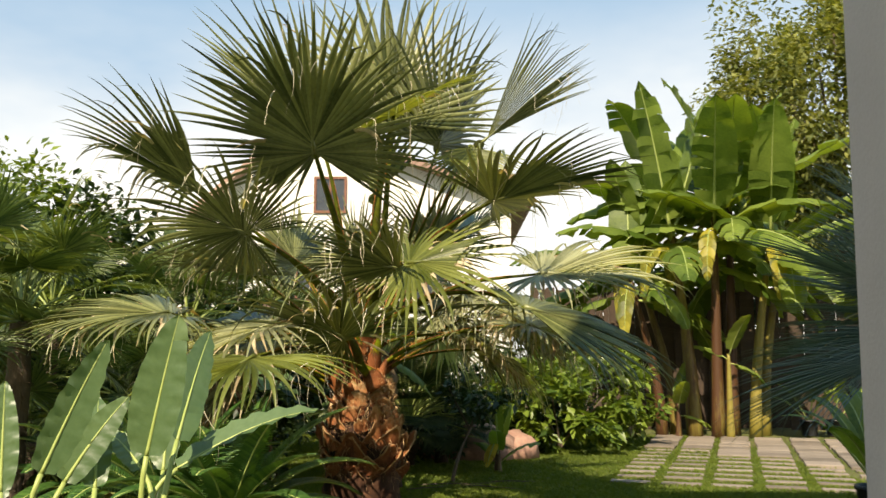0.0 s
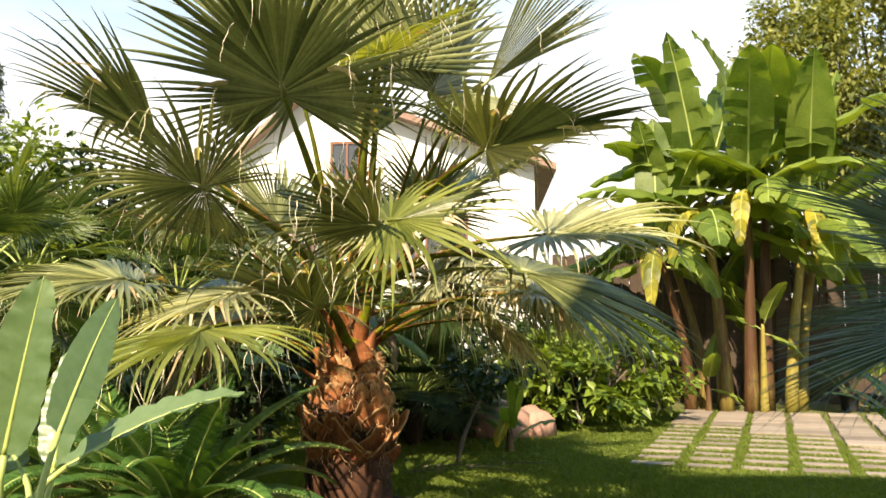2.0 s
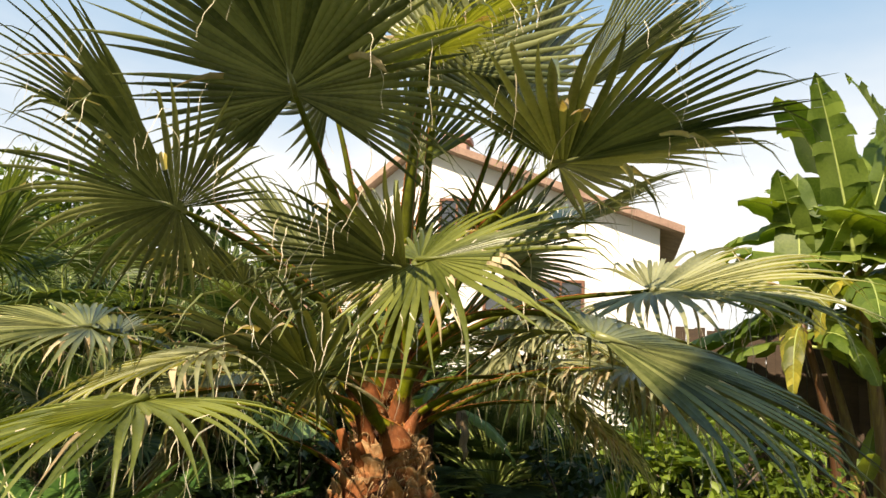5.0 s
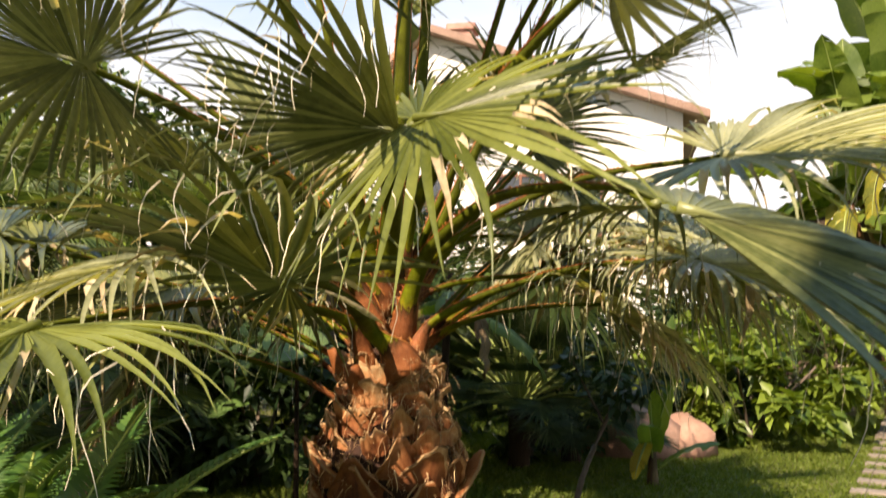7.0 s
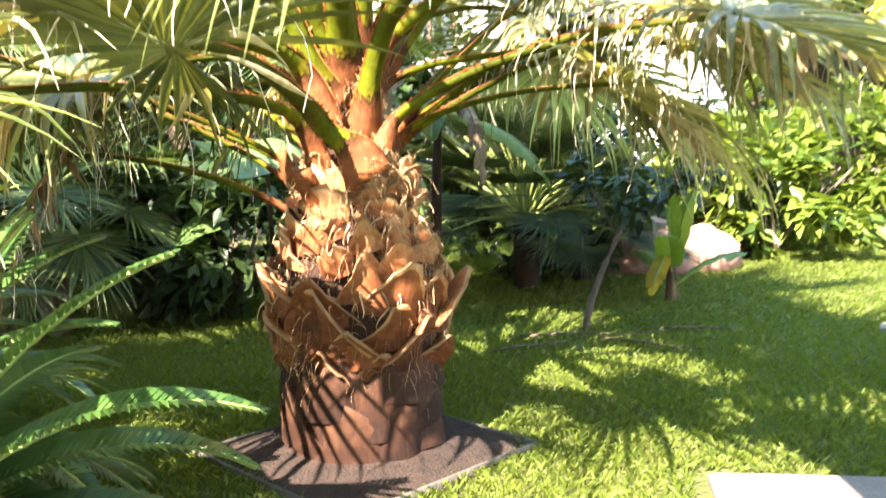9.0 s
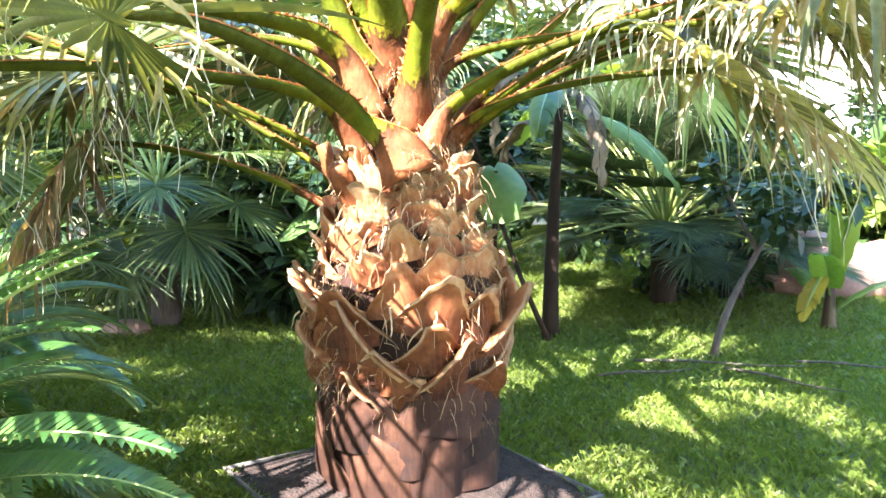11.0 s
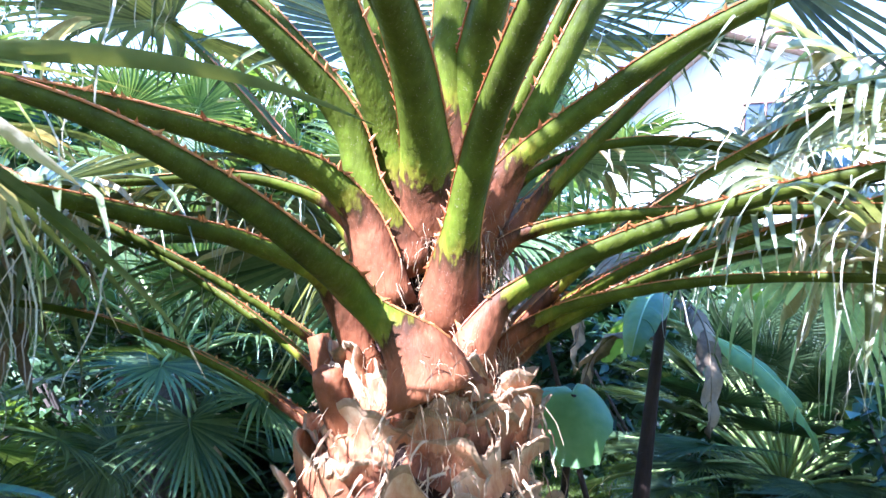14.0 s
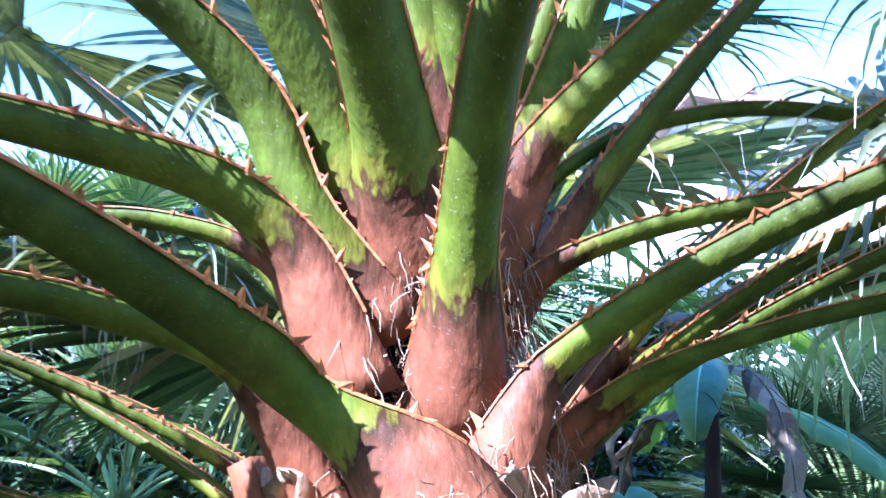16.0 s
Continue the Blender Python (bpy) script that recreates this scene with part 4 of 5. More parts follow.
    ((-0.06, 8.05, 1.66), (45, 0.10, 1.35), 0.040, (0.62, -0.05, 0.30), (-0.2, -0.5, 0.8), 0.75, dict(spread=150, fold=0.25, droop=0.5, hang=0.5, dry=0.15, line=(45, 0.0, (0.07, 1.32), (0.10, 1.44), (0.15, 1.52), (0.21, 1.57), (0.31, 1.625), (0.48, 1.67), (0.66, 1.68)))),
    ((-0.75, 8.35, 1.75), (120, 0.14, 1.24), 0.060, (-0.10, 0.95, 0.05), (0.0, -0.2, 0.95), 0.95, dict(spread=140, fold=0.2, droop=0.5, hang=0.5, dry=0.15)),
    ((0.80, 7.22, 1.95), (-8, 0.10, 1.36), 0.072, (0.94, -0.22, 0.02), (0.0, -0.35, 0.9), 1.2, dict(spread=125, fold=0.25, droop=0.45, hang=0.45, dry=0.2, line=(-6, 0.0, (0.06, 1.34), (0.09, 1.44), (0.13, 1.51), (0.20, 1.575), (0.35, 1.67), (0.55, 1.78), (0.90, 1.90)))),
    ((-1.20, 6.34, 1.50), (-117, 0.15, 1.34), 0.090, (-0.78, -0.50, -0.28), (-0.2, -0.25, 0.94), 0.95, dict(spread=135, n=50, fold=0.12, droop=0.5, hang=0.5, dry=0.25, split=0.38, red=0.22, line=(-117, 0.0, (0.12, 1.22), (0.17, 1.34), (0.22, 1.42), (0.32, 1.485), (0.49, 1.515), (0.66, 1.53), (0.80, 1.535), (1.08, 1.53)))),
    ((-0.95, 8.20, 1.62), (118, 0.14, 1.16), 0.045, (-0.45, 0.10, -0.35), (-0.2, -0.3, 0.9), 1.0, dict(spread=150, fold=0.15, droop=0.75, hang=0.7, dry=0.30)),
    ((0.12, 8.30, 1.58), (58, 0.14, 1.16), 0.045, (0.45, 0.15, -0.40), (0.2, -0.3, 0.9), 1.0, dict(spread=150, fold=0.15, droop=0.8, hang=0.75, dry=0.30)),
    ((-1.60, 7.80, 1.58), (166, 0.15, 1.14), 0.042, (-0.75, -0.25, -0.25), (-0.2, -0.3, 0.9), 1.0, dict(spread=150, fold=0.15, droop=0.7, hang=0.7, dry=0.30)),
    ((0.70, 7.95, 1.68), (24, 0.14, 1.18), 0.042, (0.70, -0.30, -0.25), (0.2, -0.3, 0.9), 1.0, dict(spread=150, fold=0.15, droop=0.75, hang=0.75, dry=0.35)),
    ((-1.75, 7.30, 1.38), (-176, 0.16, 1.08), 0.030, (-0.70, -0.55, -0.35), (-0.2, -0.4, 0.9), 0.95, dict(spread=140, fold=0.15, droop=0.8, hang=0.7, dry=0.35)),
]
WAY = [Vector(p) for p in ((0.5, 3.6, 1.25), (0.55, 4.6, 1.15), (0.7, 5.0, 1.15), (0.5, 5.5, 1.15), (0.0, 6.4, 1.15))]


def over_way(p, room=0.33):
    """The lawn walk past the palm is kept free of leaves."""
    for a, b in zip(WAY, WAY[1:]):
        ab = b - a
        t = max(0.0, min(1.0, (p - a).dot(ab) / ab.length_squared))
        if (p - a - ab * t).length < room:
            return True
    return False


def upright_line(az, aside, *steps):
    """Knots of a stalk in the upright plane at azimuth az, some way aside of the trunk's axis: (distance out, height, further aside)."""
    a = radians(az)
    out = []
    for r, z, *more in steps:
        k = aside + (more[0] if more else 0.0)
        out.append(PALM + Vector((math.cos(a) * r - math.sin(a) * k, math.sin(a) * r + math.cos(a) * k, z)))
    return out


wads = Build()
for hub, (az, rad, z0), width, u, nr, R, opt in FRONDS:
    opt = dict(opt)
    # the young flag also picks fronds that are coloured as sunlit
    young = opt.pop("young", False)
    room = opt.pop("room", 0.33)
    if z0 < 1.45 and hub[2] < 2.0:
        opt.update(hang=opt["hang"] + 0.15, dry=opt["dry"] + 0.07 if opt["dry"] else 0.0, threads=opt.get("threads", 34))
    hub = Vector(hub)
    flat = Vector((math.cos(radians(az)), math.sin(radians(az)), 0))
    p0 = PALM + flat * (rad - 0.03) + Vector((0, 0, z0 - 0.10))
    away = unit((hub.x - p0.x, hub.y - p0.y, 0))
    rise = (hub.z - z0) / max(0.2, (hub - p0).length)
    d0 = unit(flat * 0.10 + away * 0.70 + Vector((0, 0, 0.85 + 1.0 * rise)))
    line = opt.pop("line", None)
    red = opt.pop("red", 0.21)
    wide_base = opt.pop("wide_base", 0.065 if width < 0.046 and not line else max(0.10, min(0.23, width * 2.3)))
    via = None
    if line:
        via = upright_line(*line)
        p0 = via[0]
    me, sp = petiole(rng, p0, d0, hub, unit(Vector(u) * 0.45 + (hub - p0).normalized()), base=wide_base, mid=width, end=0.030, sheath=0.24, n=40 if line else 28, pull=0.20, red=red, via=via, face=unit((p0.x - PALM.x, p0.y - PALM.y, 0)))
    st = palm_part("petiole", me, None, "green spiny leaf stalk with reddish base")
    tagged(part("spiny_margin", sp, M_SPINE, st, "orange-brown margin spines", smooth=False), kind="stuff")
    # dry drooping blades beyond x -1.25 get the sunlit-pale leaf colour
    part("leaf_blade", fan_blade(rng, hub, u, nr, R, clear=lambda p: over_way(p, room), **dict(dict(n=max(16, int(opt["spread"] * 0.46))), **opt)), [M_FAN_YOUNG_LIT if young else M_FAN_OLD_LIT if opt["droop"] > 0.36 and opt["dry"] > 0.2 and hub.x > -1.25 else M_FAN, M_DEAD if opt["dry"] > 0.7 else M_DRY, M_THREAD], st)
    if z0 > 1.1:
        side = Vector((-flat.y, flat.x, 0))
        for _ in range(70):
            w2 = rng.uniform(-1, 1)
            p = p0 + side * w2 * width * 1.1 + flat * (width * 0.55 * (1 - w2 * w2) + 0.012) + Vector((0, 0, rng.uniform(-0.02, 0.10)))
            thread(wads, rng, p, side * rng.choice((-1, 1)) + flat * rng.uniform(0, 0.5) + Vector((0, 0, rng.uniform(-0.3, 0.6))), rng.uniform(0.04, 0.11), 0, 0.0013)
tagged(palm_part("base_fibre", wads, M_FIBRE, "loose tan fibre round the stalk bases"), kind="stuff")
g = Build()
for _ in range(1500):
    z = rng.uniform(1.04, 1.46)
    a = rng.uniform(0, 2 * math.pi)
    r = max(0.05, trunk_r(z) - rng.uniform(-0.01, 0.05))
    p = PALM + Vector((r * math.cos(a), r * math.sin(a), z))
    thread(g, rng, p, Vector((rng.uniform(-1, 1), rng.uniform(-1, 1), rng.uniform(-0.1, 0.8))), rng.uniform(0.03, 0.08), 0, 0.0009)
tagged(palm_part("sheath_fibre", g, M_FIBRE, "tan fibre matted between the stalk bases"), kind="stuff")
# cut stubs between the live stalks
for a, z in ((-2.05, 1.0), (-2.7, 1.02), (1.6, 1.04), (2.7, 1.03)):
    flat = Vector((math.cos(a), math.sin(a), 0))
    p0 = PALM + flat * 0.15 + Vector((0, 0, z - 0.12))
    p3 = p0 + flat * 0.10 + Vector((0, 0, rng.uniform(0.17, 0.24)))
    me, sp = petiole(rng, p0, flat * 0.5 + Vector((0, 0, 1)), p3, flat * 0.4 + Vector((0, 0, 1)), base=0.15, mid=0.085, end=0.075, sheath=0.2, n=8, spines=False, red=1.6)
    palm_part("leaf_stub", me, None, "cut reddish-brown stalk stub")

# ---- banana clump ----
def banana(rng, at, height, leaves, length, name="banana_plant", label="tall banana plant with torn green leaves", stem_r=0.11, mat=None, lean=(0, 0), group="banana clump", torn=0.45, stem_mat=None, width=None, azimuths=None, cat="banana plant", els=(-12, 86)):
    t = thing(name, at, label, cat, group)
    top = Vector((lean[0], lean[1], height))
    b = Build()
    pts = bezier(Vector((0, 0, -0.03)), Vector((0, 0, height * 0.4)), top * 0.7 + Vector((0, 0, height * 0.05)), top, 12)
    tube(b, pts, [stem_r * (1.25 - 0.75 * k / 12 + 0.25 * (1 - k / 12) ** 6) for k in range(13)], 12)
    part("stem", b, stem_mat or M_STEM, t)
    for i in range(leaves):
        a = radians(azimuths[i]) if azimuths else 2.399963 * i + rng.uniform(-0.4, 0.4)
        el = radians(els[0] + (els[1] - els[0]) * ((i + 0.5) / leaves) ** 1.3 + rng.uniform(-10, 10))
        d = Vector((math.cos(a) * math.cos(el), math.sin(a) * math.cos(el), math.sin(el)))
        nr = Vector((-math.cos(a) * math.sin(el), -math.sin(a) * math.sin(el), math.cos(el) + 0.05))
        L = length * rng.uniform(0.8, 1.1)
        b = Build()
        torn_leaf(b, rng, top - Vector((0, 0, 0.05 * (leaves - i))), d, nr, L, width or L * 0.35, droop=rng.uniform(0.5, 1.15) * (1.2 - 0.6 * abs(el)), torn=torn, stalk=0.16 * L, rib=0.009 * L, sag=rng.uniform(0.15, 0.4) + 0.9 * max(0.0, 1 - max(el, 0.0) / 0.9), wave=0.012 * L)
        part("leaf", b, [mat or M_BANANA, M_MIDRIB], t)
    return t


rng = random.Random(21)
M_WITHER = material("withered_banana", (0.10, 0.12, 0.02), (0.42, 0.36, 0.05), rough=0.5, scale=3, fine=30, bump=0.2, random_by="island", trans=0.4)
for x, y, h, n, L, lx, ly in (
    (3.55, 15.4, 2.6, 7, 1.9, -0.5, -0.1), (4.05, 15.2, 3.3, 9, 2.2, -0.3, 0.0), (4.40, 15.1, 3.6, 10, 2.3, 0.0, -0.1), (4.75, 15.5, 3.9, 10, 2.4, 0.1, 0.1),
    (5.05, 15.25, 3.3, 9, 2.2, 0.35, 0.0), (5.35, 15.7, 3.4, 9, 2.2, 0.5, 0.2), (4.2, 16.0, 3.6, 9, 2.3, -0.2, 0.3), (3.85, 15.7, 2.9, 8, 2.0, -0.6, 0.2)):
    plant = banana(rng, (x, y, 0), h, n, L, lean=(lx, ly), stem_r=rng.uniform(0.07, 0.095))
    # one withered yellow leaf hangs down from most stems
    b = Build()
    a = rng.uniform(3.3, 5.4)
    d = Vector((math.cos(a) * 0.6, math.sin(a) * 0.6, 0.1))
    torn_leaf(b, rng, (lx * 0.95, ly * 0.95, h * 0.93), d, (-d.x, -d.y, 1), 1.25, 0.34, droop=3.4, torn=0.6, stalk=0.2, rib=0.01, sag=0.9, wave=0.02)
    part("withered_leaf", b, [M_WITHER, M_MIDRIB], plant, "yellowed torn leaf hanging down")
banana(rng, (4.55, 14.95, 0), 1.35, 3, 0.75, name="banana_sucker", label="young banana sucker in front of the clump", stem_r=0.05, torn=0.1)
banana(rng, (3.75, 15.1, 0), 0.55, 4, 0.7, name="banana_sucker", label="young banana sucker in front of the clump", stem_r=0.04, torn=0.1)

# dry twigs left lying on the lawn by the sapling
for x, y, a, ln in ((0.15, 9.35, 12, 0.85), (0.45, 9.15, -24, 0.6), (-0.15, 9.05, 35, 0.5), (0.75, 9.55, 5, 0.55)):
    b = Build()
    tube(b, [Vector((-ln / 2, 0, 0.012)), Vector((-ln / 6, 0.02, 0.016)), Vector((ln / 5, -0.015, 0.014)), Vector((ln / 2, 0.03, 0.010))], [0.008, 0.007, 0.005, 0.003], 6)
    tw = solo("twig", b, M_BARK, "dry brown twig lying on the lawn", "twig", "fallen twigs")
    tw.matrix_world = pose(x, y, 0, 0, 0, a)

# young banana plant on the lawn
banana(rng, (0.60, 10.50, 0), 0.32, 5, 0.55, name="young_banana_plant", label="small young banana plant with one yellow leaf", stem_r=0.035, torn=0.05, group="", width=0.20, els=(35, 85))
b = Build()
torn_leaf(b, rng, (0.57, 10.42, 0.34), (-0.3, -0.5, -0.5), (-0.5, -0.7, 0.5), 0.34, 0.15, droop=0.6, torn=0.1)
ob = solo("fallen_banana_leaf", b, [material("yellow_leaf", (0.30, 0.22, 0.02), (0.55, 0.42, 0.06), trans=0.3, random_by="island"), M_MIDRIB], "yellowed banana leaf hanging beside the young plant", "leaf")

# dark-stemmed banana behind the palm
banana(rng, (-0.86, 9.75, 0), 1.55, 5, 0.75, name="dark_banana_plant", label="banana plant with dark dry stem and broad leaves", stem_r=0.036, torn=0.2, group="", stem_mat=M_STEM_DARK, lean=(0.05, 0.05), els=(-20, 60), width=0.21)
dark_banana = [o for o in bpy.data.objects if o.name.startswith("dark_banana_plant")][0]
for z, a in ((1.55, 4.0), (1.35, 5.6), (1.2, 2.9)):
    b = Build()
    d = Vector((math.cos(a) * 0.5, math.sin(a) * 0.5, 0.15))
    torn_leaf(b, rng, (0.03, 0.03, z), d, (-d.x, -d.y, 1), 0.75, 0.16, droop=4.2, torn=0.7, stalk=0.08, rib=0.007, sag=1.2, wave=0.02)
    part("withered_leaf", b, [M_DEAD, M_DEAD], dark_banana, "dry brown leaf hanging along the stem")
b = Build()
tube(b, bezier(Vector((-0.80, 9.55, 0)), Vector((-1.0, 9.5, 0.4)), Vector((-1.1, 9.5, 0.8)), Vector((-1.22, 9.4, 1.2)), 8), [0.018 - 0.001 * k for k in range(9)], 6)
solo("dry_stalk", b, M_STEM_DARK, "leaning dark dry stalk beside the banana", "stalk")

# elephant-ear leaves behind the trunk
def elephant_ear(rng, at, height, size, face, tilt):
    t = thing("elephant_ear", at, "elephant-ear plant with big pale green leaf", "plant", "elephant ears")
    b = Build()
    tip = Vector((face[0] * 0.1, face[1] * 0.1, height))
    tube(b, bezier(Vector((0, 0, -0.02)), Vector((0, 0, height * 0.5)), tip * 0.8, tip, 8), [0.02 - 0.0012 * k for k in range(9)], 7)
    part("stalk", b, M_STEM_DARK, t)
    b = Build()
    d = unit((face[0], face[1], tilt))
    nr = unit((face[0], face[1], 0.55))
    nr = unit(nr - d * d.dot(nr))
    w = nr.cross(d)
    verts, n, rings = [tip], 20, 5
    for k in range(1, rings + 1):
        for i in range(n):
            a = 2 * math.pi * i / n
            rr = size * (0.62 + 0.38 * math.cos(a)) ** 0.6 * (0.55 if abs(a - math.pi) < 0.25 else 1) * (0.8 if math.cos(a) < 0.9 else 1.05)
            q = k / rings
            verts.append(tip + (d * math.cos(a) * rr + w * math.sin(a) * rr * 0.85) * q + nr * (0.05 * size * math.sin(3 * a) * q * q - 0.18 * size * q * q))
    faces = [(0, 1 + i, 1 + (i + 1) % n) for i in range(n)]
    for k in range(rings - 1):
        for i in range(n):
            faces.append((1 + k * n + i, 1 + (k + 1) * n + i, 1 + (k + 1) * n + (i + 1) % n, 1 + k * n + (i + 1) % n))
    b.add(verts, faces)
    part("leaf", b, M_EAR, t)


M_EAR = material("elephant_ear_leaf", (0.12, 0.22, 0.06), (0.24, 0.34, 0.13), rough=0.4, scale=4, fine=30, bump=0.1, trans=0.4, random_by="object")
for x, y, h, s, f, tl in ((-0.86, 8.85, 0.98, 0.27, (0.5, -0.8), -0.9), (-1.75, 9.3, 1.16, 0.40, (0.2, -0.9), -0.3), (-2.25, 9.6, 0.7, 0.3, (-0.3, -0.9), -0.4)):
    elephant_ear(rng, (x, y, 0), h, s, f, tl)

# ---- paddle-leaved plants near the terrace ----
def paddle_plant(rng, at, leaves):
    t = thing("paddle_leaf_plant", at, "bird-of-paradise plant with broad upright paddle leaves", "plant", "paddle plants")
    at = Vector(at)
    for base, tip, nr, wd, bend in leaves:
        base, tip = Vector(base), Vector(tip)
        d = unit(tip - base)
        L = (tip - base).length
        foot = Vector((rng.uniform(-0.06, 0.06), rng.uniform(-0.06, 0.06), -0.02))
        b = Build()
        tube(b, bezier(foot, foot + Vector((0, 0, 0.4)), base - at - d * 0.25, base - at, 10), [0.017 - 0.0007 * k for k in range(11)], 7)
        st = part("stalk", b, M_MIDRIB, t)
        b = Build()
        torn_leaf(b, rng, base - at, d, nr, L, wd * 0.66, droop=bend + 0.12, torn=0.03, strips=22, rib=0.007, sag=0.12, wave=0.009)
        part("leaf", b, [M_PADDLE, M_MIDRIB], st)


paddle_plant(rng, (-1.12, 3.62, 0), [
    ((-1.06, 3.42, 0.90), (-0.96, 3.40, 1.43), (0.15, -1.0, 0.2), 0.31, 0.05),
    ((-1.03, 3.70, 0.93), (-1.02, 4.08, 1.42), (0.65, -0.7, 0.3), 0.24, 0.1),
    ((-1.07, 3.85, 0.80), (-0.55, 4.00, 1.15), (-0.35, -0.45, 0.85), 0.27, 0.25),
    ((-1.20, 3.80, 0.80), (-1.38, 3.92, 0.98), (0.0, -0.6, 0.8), 0.17, 0.2),
    ((-1.16, 3.95, 0.78), (-1.20, 4.15, 1.22), (0.1, -1.0, 0.2), 0.22, 0.1),
])
paddle_plant(rng, (-1.45, 3.40, 0), [
    ((-1.36, 3.20, 0.86), (-1.20, 3.30, 1.34), (0.75, -0.6, 0.2), 0.23, 0.05),
    ((-1.40, 3.50, 0.79), (-1.23, 3.60, 1.13), (0.6, -0.75, 0.3), 0.20, 0.15),
    ((-1.55, 3.30, 0.78), (-1.58, 3.35, 1.18), (0.4, -0.9, 0.2), 0.19, 0.05),
    ((-1.30, 3.55, 0.76), (-1.38, 3.75, 1.12), (0.3, -0.9, 0.2), 0.19, 0.1),
    ((-1.62, 3.45, 0.72), (-1.85, 3.50, 1.12), (0.4, -0.9, 0.2), 0.19, 0.1),
])

# ---- cycads ----
def cycad(rng, at, n, length):
    t = thing("cycad", at, "low cycad with glossy dark green feather fronds", "cycad", "cycads")
    b = Build()
    tube(b, [Vector((0, 0, -0.03)), Vector((0, 0, 0.1)), Vector((0, 0, 0.2)), Vector((0, 0, 0.27))], [0.12, 0.13, 0.10, 0.03], 12)
    part("trunk", b, M_FIBRE, t, "short shaggy rust-brown trunk")
    for i in range(n):
        a = 2.399963 * i + rng.uniform(-0.2, 0.2)
        el = radians(6 + 58 * (i + 0.5) / n)
        d = Vector((math.cos(a) * math.cos(el), math.sin(a) * math.cos(el), math.sin(el)))
        p = Vector((0, 0, 0.22)) + d * 0.05
        L = length * rng.uniform(0.85, 1.1)
        pts, K = [p.copy()], 48
        b = Build()
        for k in range(K):
            q = k / K
            d = unit(d + DOWN * 1.5 / K * (0.4 + 1.3 * q) * math.cos(el))
            p = p + d * L / K
            pts.append(p.copy())
            if k < 5:
                continue
            side = unit(d.cross(Vector((0, 0, 1))))
            up = side.cross(d)
            ll = 0.15 * math.sin(math.pi * min(1, 0.12 + 0.86 * q) ** 0.8) + 0.02
            for sg in (-1, 1):
                dd = unit(side * sg + d * 0.55 + up * 0.35)
                wv = unit(d - dd * d.dot(dd)) * 0.0098
                m1, e1 = p + dd * ll * 0.55 + up * 0.0, p + dd * ll + DOWN * ll * 0.22
                b.add([p - wv * 0.6, p + wv * 0.6, m1 + wv, m1 - wv, e1], [(0, 1, 2, 3), (3, 2, 4)])
        r = Build()
        tube(r, pts[::4] + [pts[-1]], [0.006] * len(pts[::4]) + [0.002], 5)
        fr = part("frond", r, M_MIDRIB, t)
        tagged(part("frond_blade", b, M_CYCAD, fr), kind="stuff")


cycad(rng, (-1.32, 5.80, 0), 34, 0.92)
cycad(rng, (-1.85, 6.30, 0), 30, 1.0)
cycad(rng, (-2.6, 7.1, 0), 26, 0.9)

# ---- fan palms round the lawn ----
def small_palm(rng, at, trunk_h, n, reach, R, mat, label, name="windmill_palm", trunk_radius=0.09, tilt=(-25, 80), hairy=True, group="windmill palms", lean=(0, 0), **kw):
    t = thing(name, at, label, "palm", group)
    top = Vector((lean[0], lean[1], trunk_h))
    if trunk_h > 0.05:
        b = Build()
        pts = [Vector((0, 0, -0.03)).lerp(top, k / 10) for k in range(11)]
        tube(b, pts, [trunk_radius * rng.uniform(0.92, 1.08) for _ in range(11)], 14)
        part("trunk", b, M_STEM_DARK if not hairy else M_BARK, t)
        if hairy:
            b = Build()
            for _ in range(420):
                z = trunk_h * rng.uniform(0.1, 1.0)
                a = rng.uniform(0, 6.283)
                p = top * (z / trunk_h) + Vector((math.cos(a), math.sin(a), 0)) * trunk_radius * 0.95
                thread(b, rng, p, Vector((math.cos(a), math.sin(a), rng.uniform(-0.6, 1.2))), rng.uniform(0.06, 0.16), 0, 0.003)
            tagged(part("fibre", b, M_HAIR, t), kind="stuff")
    fan_tuft(rng, top, n, reach, R, mat, tilt=tilt, name_parent=t, stalk_mat=M_MIDRIB, **kw)
    return t


rng = random.Random(33)
W = dict(n=34, spread=150, split=0.42, droop=0.4, fold=0.15, hang=0.4, dry=0.05, threads=0, steps=6)


def windmill(at, h, n, reach, R, lean=(0, 0), tilt=(-30, 80)):
    small_palm(rng, at, h, n, reach, R, M_WINDMILL, "windmill palm with hairy trunk and hanging green fans", lean=lean, tilt=tilt, **{k: v for k, v in W.items() if k != "n"})


windmill((-3.15, 9.15, 0), 0.85, 22, 0.6, 0.55, lean=(-0.1, 0.1), tilt=(-65, 80))
windmill((-4.30, 9.9, 0), 1.75, 16, 0.75, 0.62)
windmill((-3.0, 10.6, 0), 1.6, 16, 0.75, 0.62)
windmill((-2.1, 10.9, 0), 1.9, 14, 0.7, 0.6)
windmill((-5.4, 10.8, 0), 1.6, 14, 0.75, 0.62)
windmill((-3.75, 8.3, 0), 0.5, 11, 0.55, 0.5)
windmill((-3.4, 7.3, 0), 1.55, 18, 0.75, 0.66)
windmill((-4.1, 6.3, 0), 1.8, 16, 0.75, 0.66)

